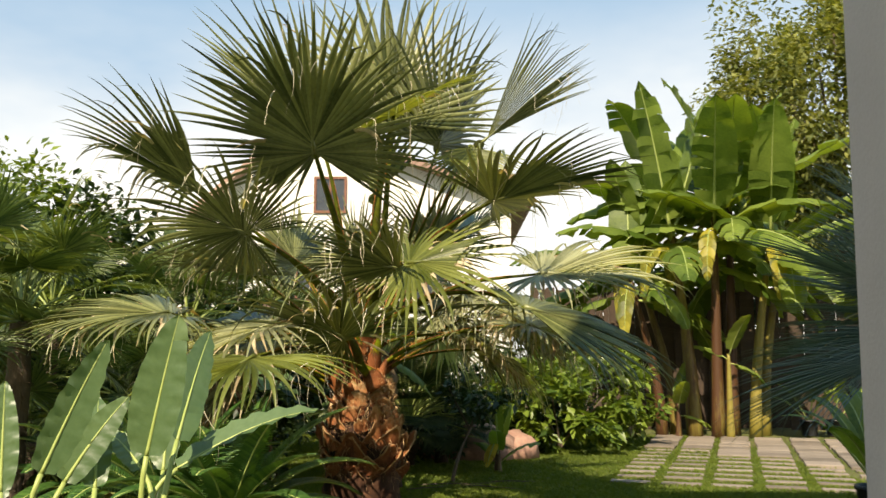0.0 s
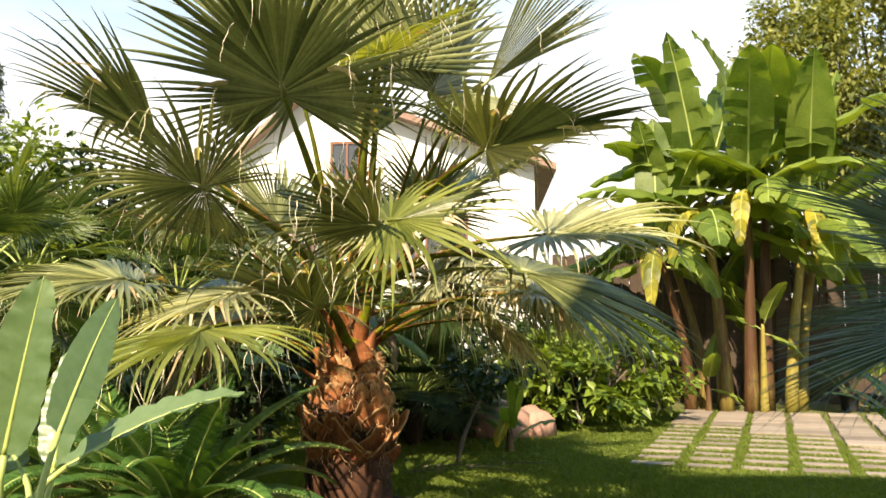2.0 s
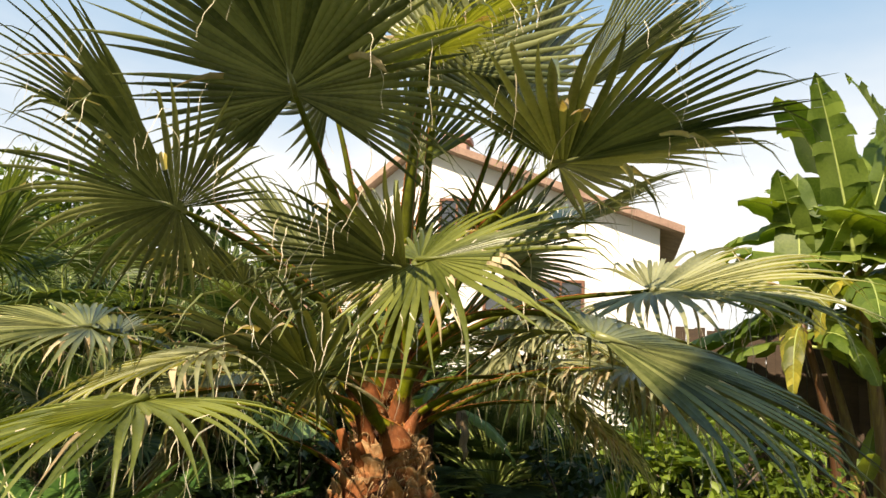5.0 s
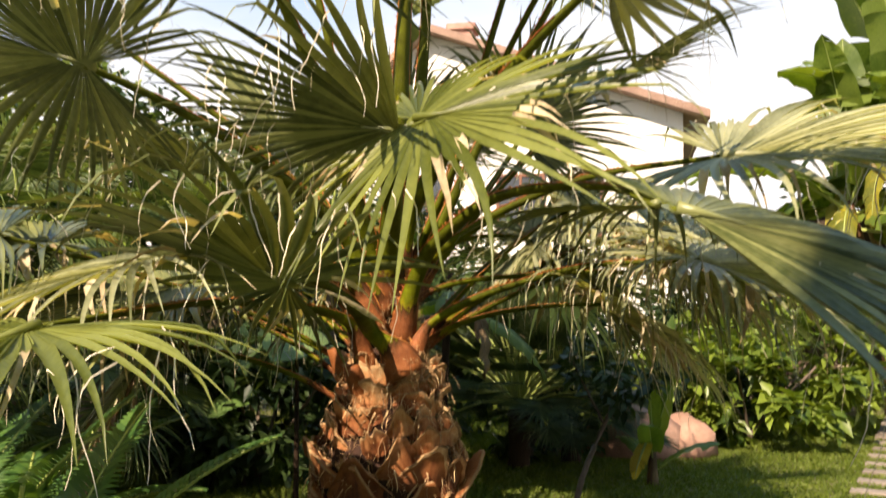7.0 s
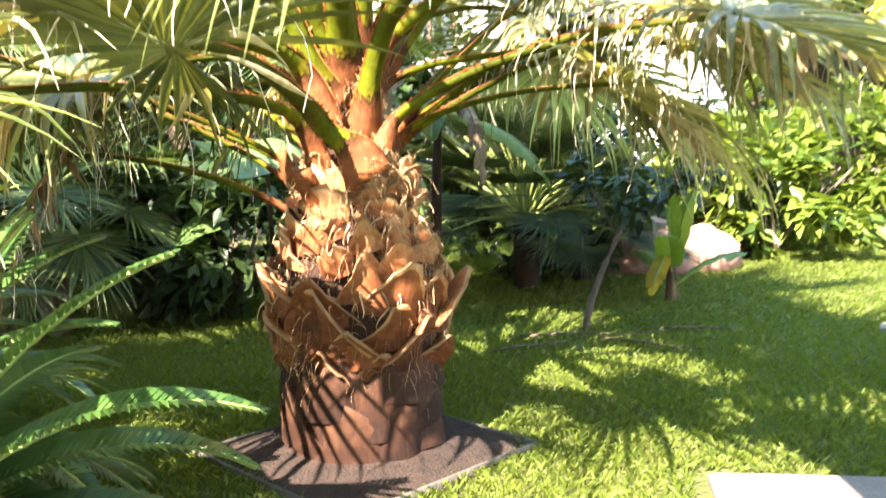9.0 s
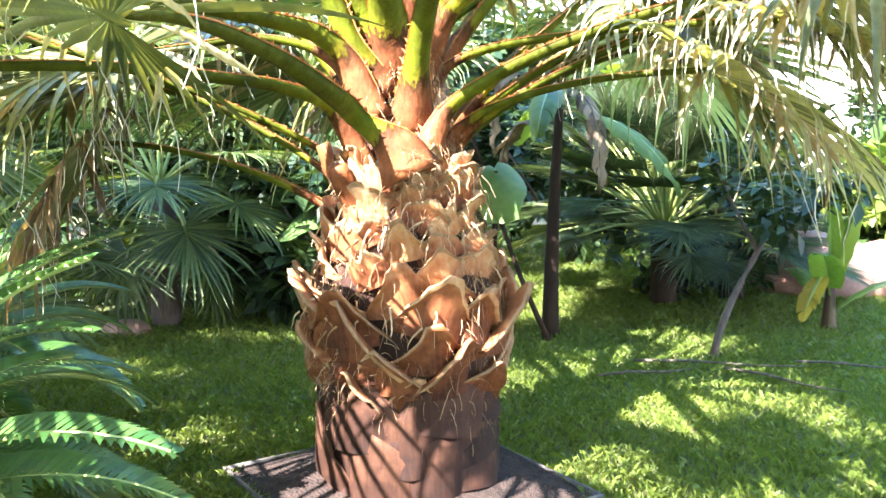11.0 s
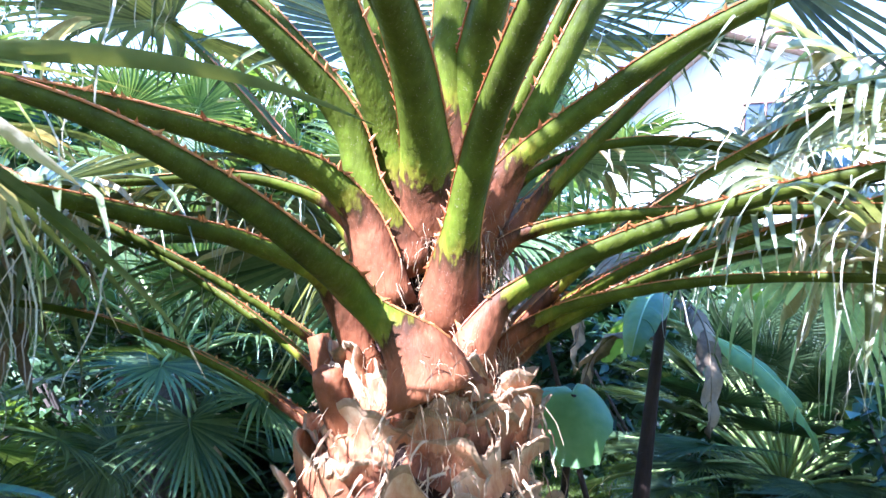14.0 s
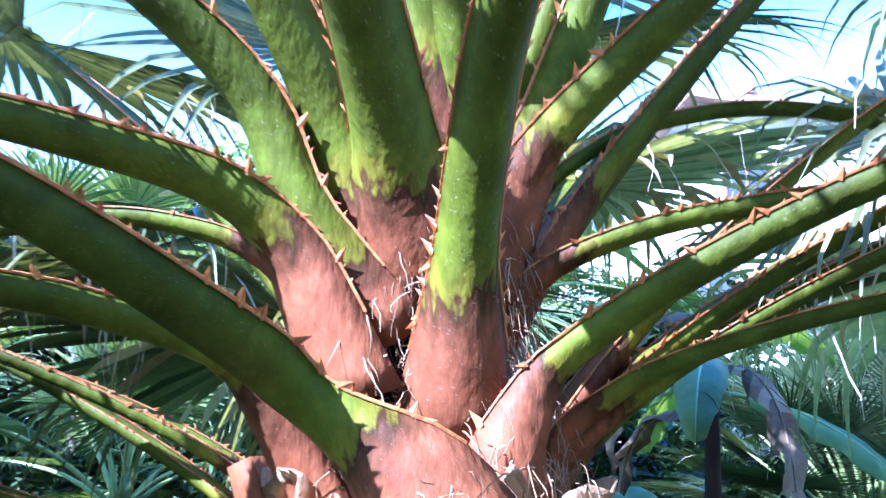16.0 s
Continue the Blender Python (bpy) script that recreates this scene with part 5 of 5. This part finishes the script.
small_palm(rng, (-0.45, 10.95, 0), 0.48, 110, 0.80, 0.42, M_SILVER, "bushy low fan palm with grey-green fans", name="dwarf_fan_palm", tilt=(-2, 85), hairy=False, group="dwarf fan palms", spread=120, split=0.35, droop=0.15, fold=0.2, hang=0.1, dry=0.03, threads=0, steps=5)
small_palm(rng, (-0.05, 11.3, 0), 0.3, 22, 0.55, 0.45, M_SILVER, "bushy low fan palm with grey-green fans", name="dwarf_fan_palm", tilt=(-10, 85), hairy=False, group="dwarf fan palms", spread=120, split=0.35, droop=0.15, fold=0.2, hang=0.1, dry=0.03, threads=0, steps=5)
small_palm(rng, (2.95, 5.15, 0), 1.35, 30, 0.45, 1.0, M_BLUE, "blue-grey fan palm with stiff narrow fans in shade", name="blue_fan_palm", tilt=(-15, 85), hairy=False, group="", trunk_radius=0.14, spread=120, split=0.25, droop=0.1, fold=0.2, hang=0.05, dry=0.03, threads=0, steps=6, wide=0.9)

# ---- sapling, bushes, rock bank ----
t = thing("sapling", (0.08, 9.53, 0), "thin leaning sapling with dark leafy crown", "tree")
b = Build()
tube(b, bezier(Vector((0, 0, -0.03)), Vector((0.05, 0.05, 0.35)), Vector((0.22, 0.2, 0.5)), Vector((0.30, 0.3, 0.85)), 9), [0.022 - 0.0012 * k for k in range(10)], 7)
tube(b, bezier(Vector((0.19, 0.18, 0.52)), Vector((0.1, 0.2, 0.7)), Vector((0.0, 0.2, 0.85)), Vector((-0.05, 0.25, 1.0)), 5), [0.012 - 0.0012 * k for k in range(6)], 6)
tube(b, bezier(Vector((0.24, 0.22, 0.58)), Vector((0.4, 0.2, 0.7)), Vector((0.5, 0.15, 0.78)), Vector((0.6, 0.1, 0.85)), 5), [0.012 - 0.0012 * k for k in range(6)], 6)
part("trunk", b, M_BARK, t)
b = Build()
leaf_cloud(b, rng, (0.25, 0.25, 0.95), (0.55, 0.4, 0.32), 520, 0.11, clumps=18)
part("crown", b, M_BUSH_DARK, t)


def bush(at, radii, n, size, mat, label, name="bush", clumps=26, slim=0.45, group="bushes"):
    t = thing(name, at, label, "bush", group)
    b = Build()
    for _ in range(7):
        a = rng.uniform(0, 6.28)
        e = Vector((math.cos(a) * radii[0] * 0.6, math.sin(a) * radii[1] * 0.6, radii[2] * 1.2))
        tube(b, bezier(Vector((0, 0, -0.02)), Vector((0, 0, 0.2)), e * 0.6, e, 5), [0.02 - 0.002 * k for k in range(6)], 5)
    part("stem_clump", b, M_BARK, t)
    b = Build()
    leaf_cloud(b, rng, (0, 0, radii[2] * 1.02), radii, n, size, clumps=clumps, slim=slim)
    part("foliage", b, mat, t)
    return t


bush((1.55, 12.7, 0), (1.05, 0.8, 0.62), 2300, 0.19, M_BUSH, "broad-leaved bush with glossy yellow-green leaves", clumps=34)
bush((0.75, 13.0, 0), (0.8, 0.6, 0.40), 1300, 0.16, M_BUSH_DARK, "dense dark green bush behind the lawn")
bush((2.2, 13.6, 0), (0.9, 0.7, 0.75), 1700, 0.17, M_BUSH, "broad-leaved bush with glossy yellow-green leaves")
bush((-1.6, 12.6, 0), (1.1, 0.7, 0.8), 1600, 0.16, M_BUSH_DARK, "dense dark green bush behind the lawn")
bush((-2.9, 12.6, 0), (1.3, 0.8, 1.0), 1800, 0.16, M_BUSH_DARK, "dense dark green bush behind the lawn")
bush((-4.5, 8.9, 0), (0.55, 0.45, 0.32), 800, 0.12, M_BUSH, "low bright green bush at the lawn's edge")
bush((-2.2, 9.75, 0), (0.75, 0.55, 0.62), 1500, 0.16, M_BUSH_DARK, "dense dark green bush behind the lawn")
bush((-3.5, 10.3, 0), (1.0, 0.6, 0.75), 1700, 0.16, M_BUSH_DARK, "dense dark green bush behind the lawn")
bush((-4.4, 9.7, 0), (0.9, 0.6, 0.62), 1700, 0.15, M_BUSH_DARK, "dense dark green bush behind the lawn")
bush((-5.7, 9.3, 0), (1.0, 0.6, 0.8), 1700, 0.15, M_BUSH_DARK, "dense dark green bush behind the lawn")
bush((-2.8, 9.95, 0), (0.6, 0.5, 0.55), 1200, 0.15, M_BUSH_DARK, "dense dark green bush behind the lawn")
bush((-0.40, 11.30, 0), (0.75, 0.5, 0.80), 2200, 0.13, M_BUSH_DARK, "dense dark green bush behind the lawn")
bush((0.45, 15.2, 0), (1.0, 0.6, 0.56), 1900, 0.15, M_BUSH_DARK, "dense dark green bush behind the lawn")
bush((1.45, 15.6, 0), (0.8, 0.7, 0.95), 2000, 0.16, M_BUSH_DARK, "dense dark green bush behind the lawn")

# tuft of narrow grey-green leaves and the wooden post beside it
b = Build()
for _ in range(420):
    a, el = rng.uniform(0, 6.283), radians(rng.uniform(8, 80))
    d = Vector((math.cos(a) * math.cos(el), math.sin(a) * math.cos(el), math.sin(el)))
    p, L = Vector((0, 0, 0.02)) + d * 0.05, rng.uniform(0.4, 0.7)
    s = unit(d.cross(Vector((0.1, 0, 1)))) * 0.007
    verts = []
    for k in range(6):
        verts += [p - s * (1 - k / 5.2), p + s * (1 - k / 5.2)]
        d = unit(d + DOWN * 0.13 * k * 0.6)
        p = p + d * L / 5
    b.add(verts, [(2 * k, 2 * k + 1, 2 * k + 3, 2 * k + 2) for k in range(5)])
solo("grass_tuft", b, M_SILVER, "tuft of narrow grey-green arching leaves", "plant", at=(2.65, 14.6, 0))
b = Build()
tube(b, [Vector((0, 0, -0.05)), Vector((0, 0, 0.3)), Vector((0.01, 0, 0.55)), Vector((0.01, 0, 0.6))], [0.11, 0.10, 0.105, 0.09], 12)
solo("wooden_post", b, M_WOOD, "short weathered wooden post beside the paving", "post", at=(2.98, 15.3, 0))

# bank of pinkish stone behind the sapling
def rock(at, r, label="rounded pinkish stone at the lawn's edge"):
    b = Build()
    n, m = 14, 8
    verts = []
    for j in range(m + 1):
        for i in range(n):
            a, e = 2 * math.pi * i / n, -math.pi / 2 + math.pi * j / m
            v = Vector((math.cos(a) * math.cos(e), math.sin(a) * math.cos(e), math.sin(e)))
            k = 1 + 0.22 * noise.noise(v * 1.7 + Vector(at)) + 0.07 * noise.noise(v * 5)
            verts.append((v.x * r[0] * k, v.y * r[1] * k, v.z * r[2] * k))
    b.add(verts, [(j * n + i, j * n + (i + 1) % n, (j + 1) * n + (i + 1) % n, (j + 1) * n + i) for j in range(m) for i in range(n)])
    solo("rock", b, M_STONE, label, "rock", "rocks", at=at)


for x, y, z, rr in ((0.42, 11.75, 0.14, (0.46, 0.3, 0.30)), (0.85, 11.95, 0.10, (0.35, 0.3, 0.24)), (-0.05, 11.95, 0.08, (0.35, 0.3, 0.22)), (-3.25, 8.9, 0.0, (0.16, 0.13, 0.07))):
    rock((x, y, z), rr)

# pots by the banana clump
def pot_plant(at, mat, label, leaves=5, r=0.15, h=0.26):
    t = thing("potted_plant", at, label, "potted plant", "potted plants")
    b = Build()
    n = 16
    prof = [(r * 0.8, 0), (r * 0.98, h * 0.9), (r * 1.06, h * 0.9), (r * 1.06, h), (r * 0.92, h), (r * 0.88, h * 0.85), (0.01, h * 0.85)]
    b.add([(q * math.cos(2 * math.pi * k / n), q * math.sin(2 * math.pi * k / n), z) for q, z in prof for k in range(n)],
          [(j * n + k, j * n + (k + 1) % n, (j + 1) * n + (k + 1) % n, (j + 1) * n + k) for j in range(len(prof) - 1) for k in range(n)])
    part("pot", b, mat, t)
    for i in range(leaves):
        a, el = 2.4 * i + rng.uniform(-0.3, 0.3), radians(rng.uniform(40, 80))
        d = Vector((math.cos(a) * math.cos(el), math.sin(a) * math.cos(el), math.sin(el)))
        b = Build()
        torn_leaf(b, rng, (0, 0, h * 0.84), d, (-d.x, -d.y, 1), rng.uniform(0.5, 0.7), 0.17, droop=0.9, torn=0.05, stalk=0.35, rib=0.008, strips=9)
        part("leaf", b, [M_BANANA, M_MIDRIB], t)


for x, y, m, l in ((6.05, 15.6, M_POT, "small banana plant in a square black plastic pot"), (6.5, 15.65, M_POT, "small banana plant in a square black plastic pot"), (6.95, 15.7, M_POT, "small banana plant in a square black plastic pot"), (7.4, 15.8, M_TERRA, "leafy plant in a terracotta pot")):
    pot_plant((x, y, 0), m, l)
# broad leaves near the terrace at the edge of the paving
for x, y in ((3.1, 6.4), (3.4, 7.2)):
    pot_plant((x, y, 0), M_POT, "broad-leaved plant in a black pot in shade", 7, 0.18, 0.3)

# dark plank fence behind the banana clump
fence = thing("plank_fence", (0, 0, 0), "dark weathered plank fence behind the banana clump", "fence")
b = Build()
box(b, -0.078, -0.012, 0, 0.078, 0.012, 2.55, 0.003)
plank = b.mesh("plank", [M_DARKWOOD], False)
for i in range(74):
    ob = part("plank", plank, None, fence)
    ob.matrix_basis = pose(1.6 + 0.148 * i, 17.0 + 0.026 * (i % 2), rng.uniform(-0.04, 0.03), 0, rng.uniform(-0.6, 0.6), 0)

# ---- background: hedge, trees, houses ----
def hedge(at, radii, n, mat, label):
    b = Build()
    leaf_cloud(b, rng, (0, 0, radii[2]), radii, n, 0.17, shell=0.75, clumps=60)
    t = thing("hedge", at, label, "hedge", "hedges")
    part("foliage", b, mat, t)
    # inner leaves in a darker colour, standing in for shade inside the hedge
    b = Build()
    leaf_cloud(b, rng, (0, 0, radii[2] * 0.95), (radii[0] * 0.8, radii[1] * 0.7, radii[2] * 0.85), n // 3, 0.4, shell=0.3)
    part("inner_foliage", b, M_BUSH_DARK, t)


hedge((-7.6, 11.5, 0), (2.2, 1.6, 1.95), 4200, M_BUSH_DARK, "tall dark green hedge along the garden")
hedge((-7.3, 13.6, 0), (2.2, 1.2, 2.10), 6200, M_BUSH, "tall bright green hedge behind the windmill palms")
hedge((-5.3, 13.8, 0), (2.4, 1.2, 1.95), 4800, M_BUSH_DARK, "tall dark green hedge along the garden")
hedge((-3.0, 15.2, 0), (1.9, 1.0, 1.40), 3600, M_BUSH_DARK, "tall dark green hedge along the garden")
hedge((4.6, 18.6, 0), (3.4, 0.9, 1.7), 4200, M_BUSH_DARK, "tall dark green hedge along the garden")
hedge((10.5, 17.5, 0), (3.2, 1.2, 1.6), 3600, M_BUSH_DARK, "tall dark green hedge along the garden")


def tree(at, trunk_h, crown, radii, n, size, mat, label, name="tree", clumps=70):
    t = thing(name, at, label, "tree", "")
    b = Build()
    top = Vector((crown[0], crown[1], crown[2]))
    tube(b, bezier(Vector((0, 0, -0.1)), Vector((0, 0, trunk_h)), top * 0.6, top, 10), [0.28 - 0.022 * k for k in range(11)], 10)
    for _ in range(12):
        v = unit((rng.gauss(0, 1), rng.gauss(0, 1), rng.gauss(0.2, 0.6)))
        e = top + Vector((v.x * radii[0], v.y * radii[1], v.z * radii[2])) * 0.8
        s = Vector((0, 0, trunk_h)).lerp(top, rng.uniform(0, 0.7))
        tube(b, bezier(s, s.lerp(e, 0.3) + Vector((0, 0, 0.4)), s.lerp(e, 0.7), e, 6), [0.09 - 0.012 * k for k in range(7)], 6)
    part("trunk", b, M_BARK, t)
    b = Build()
    leaf_cloud(b, rng, crown, radii, n, size, clumps=clumps, drop=0.5)
    part("crown", b, mat, t)


tree((10.6, 24.5, 0), 3.0, (0, 0, 7.6), (3.6, 3.0, 4.4), 46000, 0.20, M_TREE, "large leafy tree with yellow-green foliage", clumps=110)
tree((16.5, 26, 0), 3.0, (0, 0, 7.0), (4.0, 3.0, 4.4), 22000, 0.17, M_TREE, "large leafy tree with yellow-green foliage", clumps=80)
# slender conifer far behind the hedge
t = thing("conifer", (-12.4, 23.5, 0), "slender dark conifer behind the hedge", "tree")
b = Build()
tube(b, [Vector((0, 0, 0)), Vector((0, 0, 4)), Vector((0.05, 0, 8.2))], [0.16, 0.1, 0.02], 8)
part("trunk", b, M_BARK, t)
b = Build()
for k in range(120):
    z = 1.2 + 6.9 * (k / 120)
    a = 2.4 * k
    L = (0.2 + 1.5 * (1 - k / 120)) * rng.uniform(0.4, 1.15)
    for s in range(10):
        p = Vector((math.cos(a) * L * s / 10, math.sin(a) * L * s / 10, z + 0.12 * s / 10 * L))
        leaf_cloud(b, rng, p, (0.12, 0.12, 0.08), 8, 0.16, slim=0.2)
part("needle_foliage", b, M_CONIFER, t)


def gable_house(at, x0, x1, depth, eave, ridge, ridge_x, windows, name, label, yaw=0):
    """A rendered house whose gable faces the garden, with tiled verges and framed windows."""
    h = thing(name, at, label, "house", "houses")
    h.rotation_euler = (0, 0, radians(yaw))
    b = Build()
    b.add([(x0, 0, 0), (x1, 0, 0), (x1, 0, eave), (ridge_x, 0, ridge), (x0, 0, eave), (x0, depth, 0), (x1, depth, 0), (x1, depth, eave), (ridge_x, depth, ridge), (x0, depth, eave)],
          [(0, 1, 2, 3, 4), (9, 8, 7, 6, 5), (1, 6, 7, 2), (0, 4, 9, 5)])
    part("wall", b, M_WALL, h, smooth=False)
    for sx in (x0, x1):
        b = Build()
        sgn = 1 if sx == x1 else -1
        dx, dz = ridge_x - sx, ridge - eave
        ex, ez = sx + sgn * 0.5, eave - 0.5 * dz / abs(dx)
        rows_n = 14
        for r in range(rows_n):
            f0, f1 = r / rows_n, (r + 1.15) / rows_n
            xa, za = ex + (ridge_x - ex) * f0, ez + (ridge - ez) * f0
            xb, zb = ex + (ridge_x - ex) * min(1, f1), ez + (ridge - ez) * min(1, f1)
            cols = 26
            verts, faces = [], []
            for c in range(cols * 2 + 1):
                y = -0.45 + (depth + 0.9) * c / (cols * 2)
                bump = 0.07 if c % 2 else 0.0
                verts += [(xa, y, za + 0.12 + bump), (xb, y, zb + 0.06 + bump), (xa, y, za + 0.02)]
            o0 = 3 * (cols * 2 + 1)
            for c in range(cols * 2):
                o = 3 * c
                faces += [(o, o + 3, o + 4, o + 1)]
                faces += [(o + 1 - o0, o + 4 - o0, o + 3, o)] if r else [(o, o + 2, o + 5, o + 3)]
            b.add(verts, faces)
        b.add([(ex, -0.45, ez), (ridge_x, -0.45, ridge), (ridge_x, -0.45, ridge + 0.16), (ex, -0.45, ez + 0.16), (ex, depth + 0.45, ez), (ridge_x, depth + 0.45, ridge)], [(0, 1, 2, 3), (0, 4, 5, 1)])
        part("roof", b, M_ROOF, h, "terracotta tile roof slope", smooth=False)
    for wx, wz, ww, wh in windows:
        b = Build()
        for q in ((-ww / 2 - 0.06, -wh / 2 - 0.06, -ww / 2, wh / 2 + 0.06), (ww / 2, -wh / 2 - 0.06, ww / 2 + 0.06, wh / 2 + 0.06), (-ww / 2, wh / 2, ww / 2, wh / 2 + 0.06), (-ww / 2, -wh / 2 - 0.06, ww / 2, -wh / 2), (-0.025, -wh / 2, 0.025, wh / 2)):
            box(b, wx + q[0], -0.06, wz + q[1], wx + q[2], 0.02, wz + q[3])
        fr = part("window", b, M_FRAME, h, "brown framed window", smooth=False)
        b = Build()
        box(b, wx - ww / 2, -0.02, wz - wh / 2, wx + ww / 2, -0.008, wz + wh / 2)
        part("pane", b, M_GLASS, fr, smooth=False)
    return h


hs = gable_house((-3.2, 22.5, 0), -2.7, 4.7, 7.5, 5.15, 7.0, -0.6, [(2.6, 3.3, 0.9, 1.2), (-0.6, 3.3, 0.9, 1.2), (0.2, 5.3, 0.7, 0.8), (1.4, 3.3, 0.9, 1.2)], "white_house", "white rendered house with shallow terracotta roof", 0)
b = Build()
box(b, -0.55, 2.0, 6.0, 0.0, 2.55, 7.7, 0.02)
box(b, -0.63, 1.92, 7.7, 0.08, 2.63, 7.85, 0.02)
part("chimney", b, M_BRICK, hs, "red brick chimney", smooth=False)
gable_house((-10.6, 28, 0), -2.4, 2.4, 6, 3.5, 4.8, 0, [(1.5, 2.8, 0.9, 1.1), (-1.5, 2.8, 0.9, 1.1)], "neighbour_house", "low neighbouring house with red tile roof", 10)

# ---- grass blades of the lawn ----
nr_ = np.random.default_rng(4)
N = 310000
gx = np.where(nr_.random(N) < 0.8, nr_.uniform(-3.4, 4.4, N), nr_.normal(0.5, 3.2, N))
gy = np.where(nr_.random(N) < 0.8, 4.9 + 10.6 * nr_.random(N) ** 1.3, 3.0 + nr_.normal(4.0, 2.6, N))
keep = np.ones(N, bool)
ca, sa = math.cos(radians(17)), math.sin(radians(17))
lx = (gx - 1.70) * ca - (gy - 9.60) * sa
ly = (gx - 1.70) * sa + (gy - 9.60) * ca
inside = (lx > 0) & (lx < 4.1) & (ly > 0) & (ly < 6.2)
rows_b = np.where(lx > 1.9, 5, np.where(lx > 0.9, 7, 9))
idx = np.floor(ly / 0.44)
cellx, celly = np.mod(lx, 0.51), np.mod(ly, 0.44)
on_slab = inside & (cellx < 0.41) & np.where(idx < rows_b, (celly > 0.05) & (celly < 0.27), True)
keep &= ~on_slab
keep &= ~((np.abs(gx - 0.93) < 0.34) & (gy > 5.92) & (gy < 7.36))
bx, by = (gx + 0.60) * math.cos(radians(33)) - (gy - 7.38) * math.sin(radians(33)), (gx + 0.60) * math.sin(radians(33)) + (gy - 7.38) * math.cos(radians(33))
keep &= ~((np.abs(bx) < 0.44) & (np.abs(by) < 0.44))
gx, gy = gx[keep], gy[keep]
N = len(gx)
hgt = nr_.uniform(0.008, 0.026, N)
ang = nr_.uniform(0, 2 * math.pi, N)
lean_x, lean_y = nr_.normal(0, 0.022, N), nr_.normal(0, 0.022, N)
wid = nr_.uniform(0.0018, 0.0034, N)
co = np.zeros((N, 4, 3))
co[:, 0] = np.stack([gx - np.cos(ang) * wid, gy - np.sin(ang) * wid, np.full(N, -0.02)], 1)
co[:, 1] = np.stack([gx + np.cos(ang) * wid, gy + np.sin(ang) * wid, np.full(N, -0.02)], 1)
co[:, 2] = np.stack([gx + np.cos(ang) * wid * 0.7 + lean_x * 0.5, gy + np.sin(ang) * wid * 0.7 + lean_y * 0.5, hgt * 0.6], 1)
co[:, 3] = np.stack([gx + lean_x, gy + lean_y, hgt], 1)
me = bpy.data.meshes.new("grass")
me.vertices.add(N * 4)
me.vertices.foreach_set("co", co.ravel())
me.loops.add(N * 4)
me.loops.foreach_set("vertex_index", np.arange(N * 4))
me.polygons.add(N)
me.polygons.foreach_set("loop_start", np.arange(N) * 4)
me.update()
me.validate()
me.materials.append(M_GRASS)
tagged(new("lawn_grass", me), "short mown green lawn grass", "grass", kind="stuff")
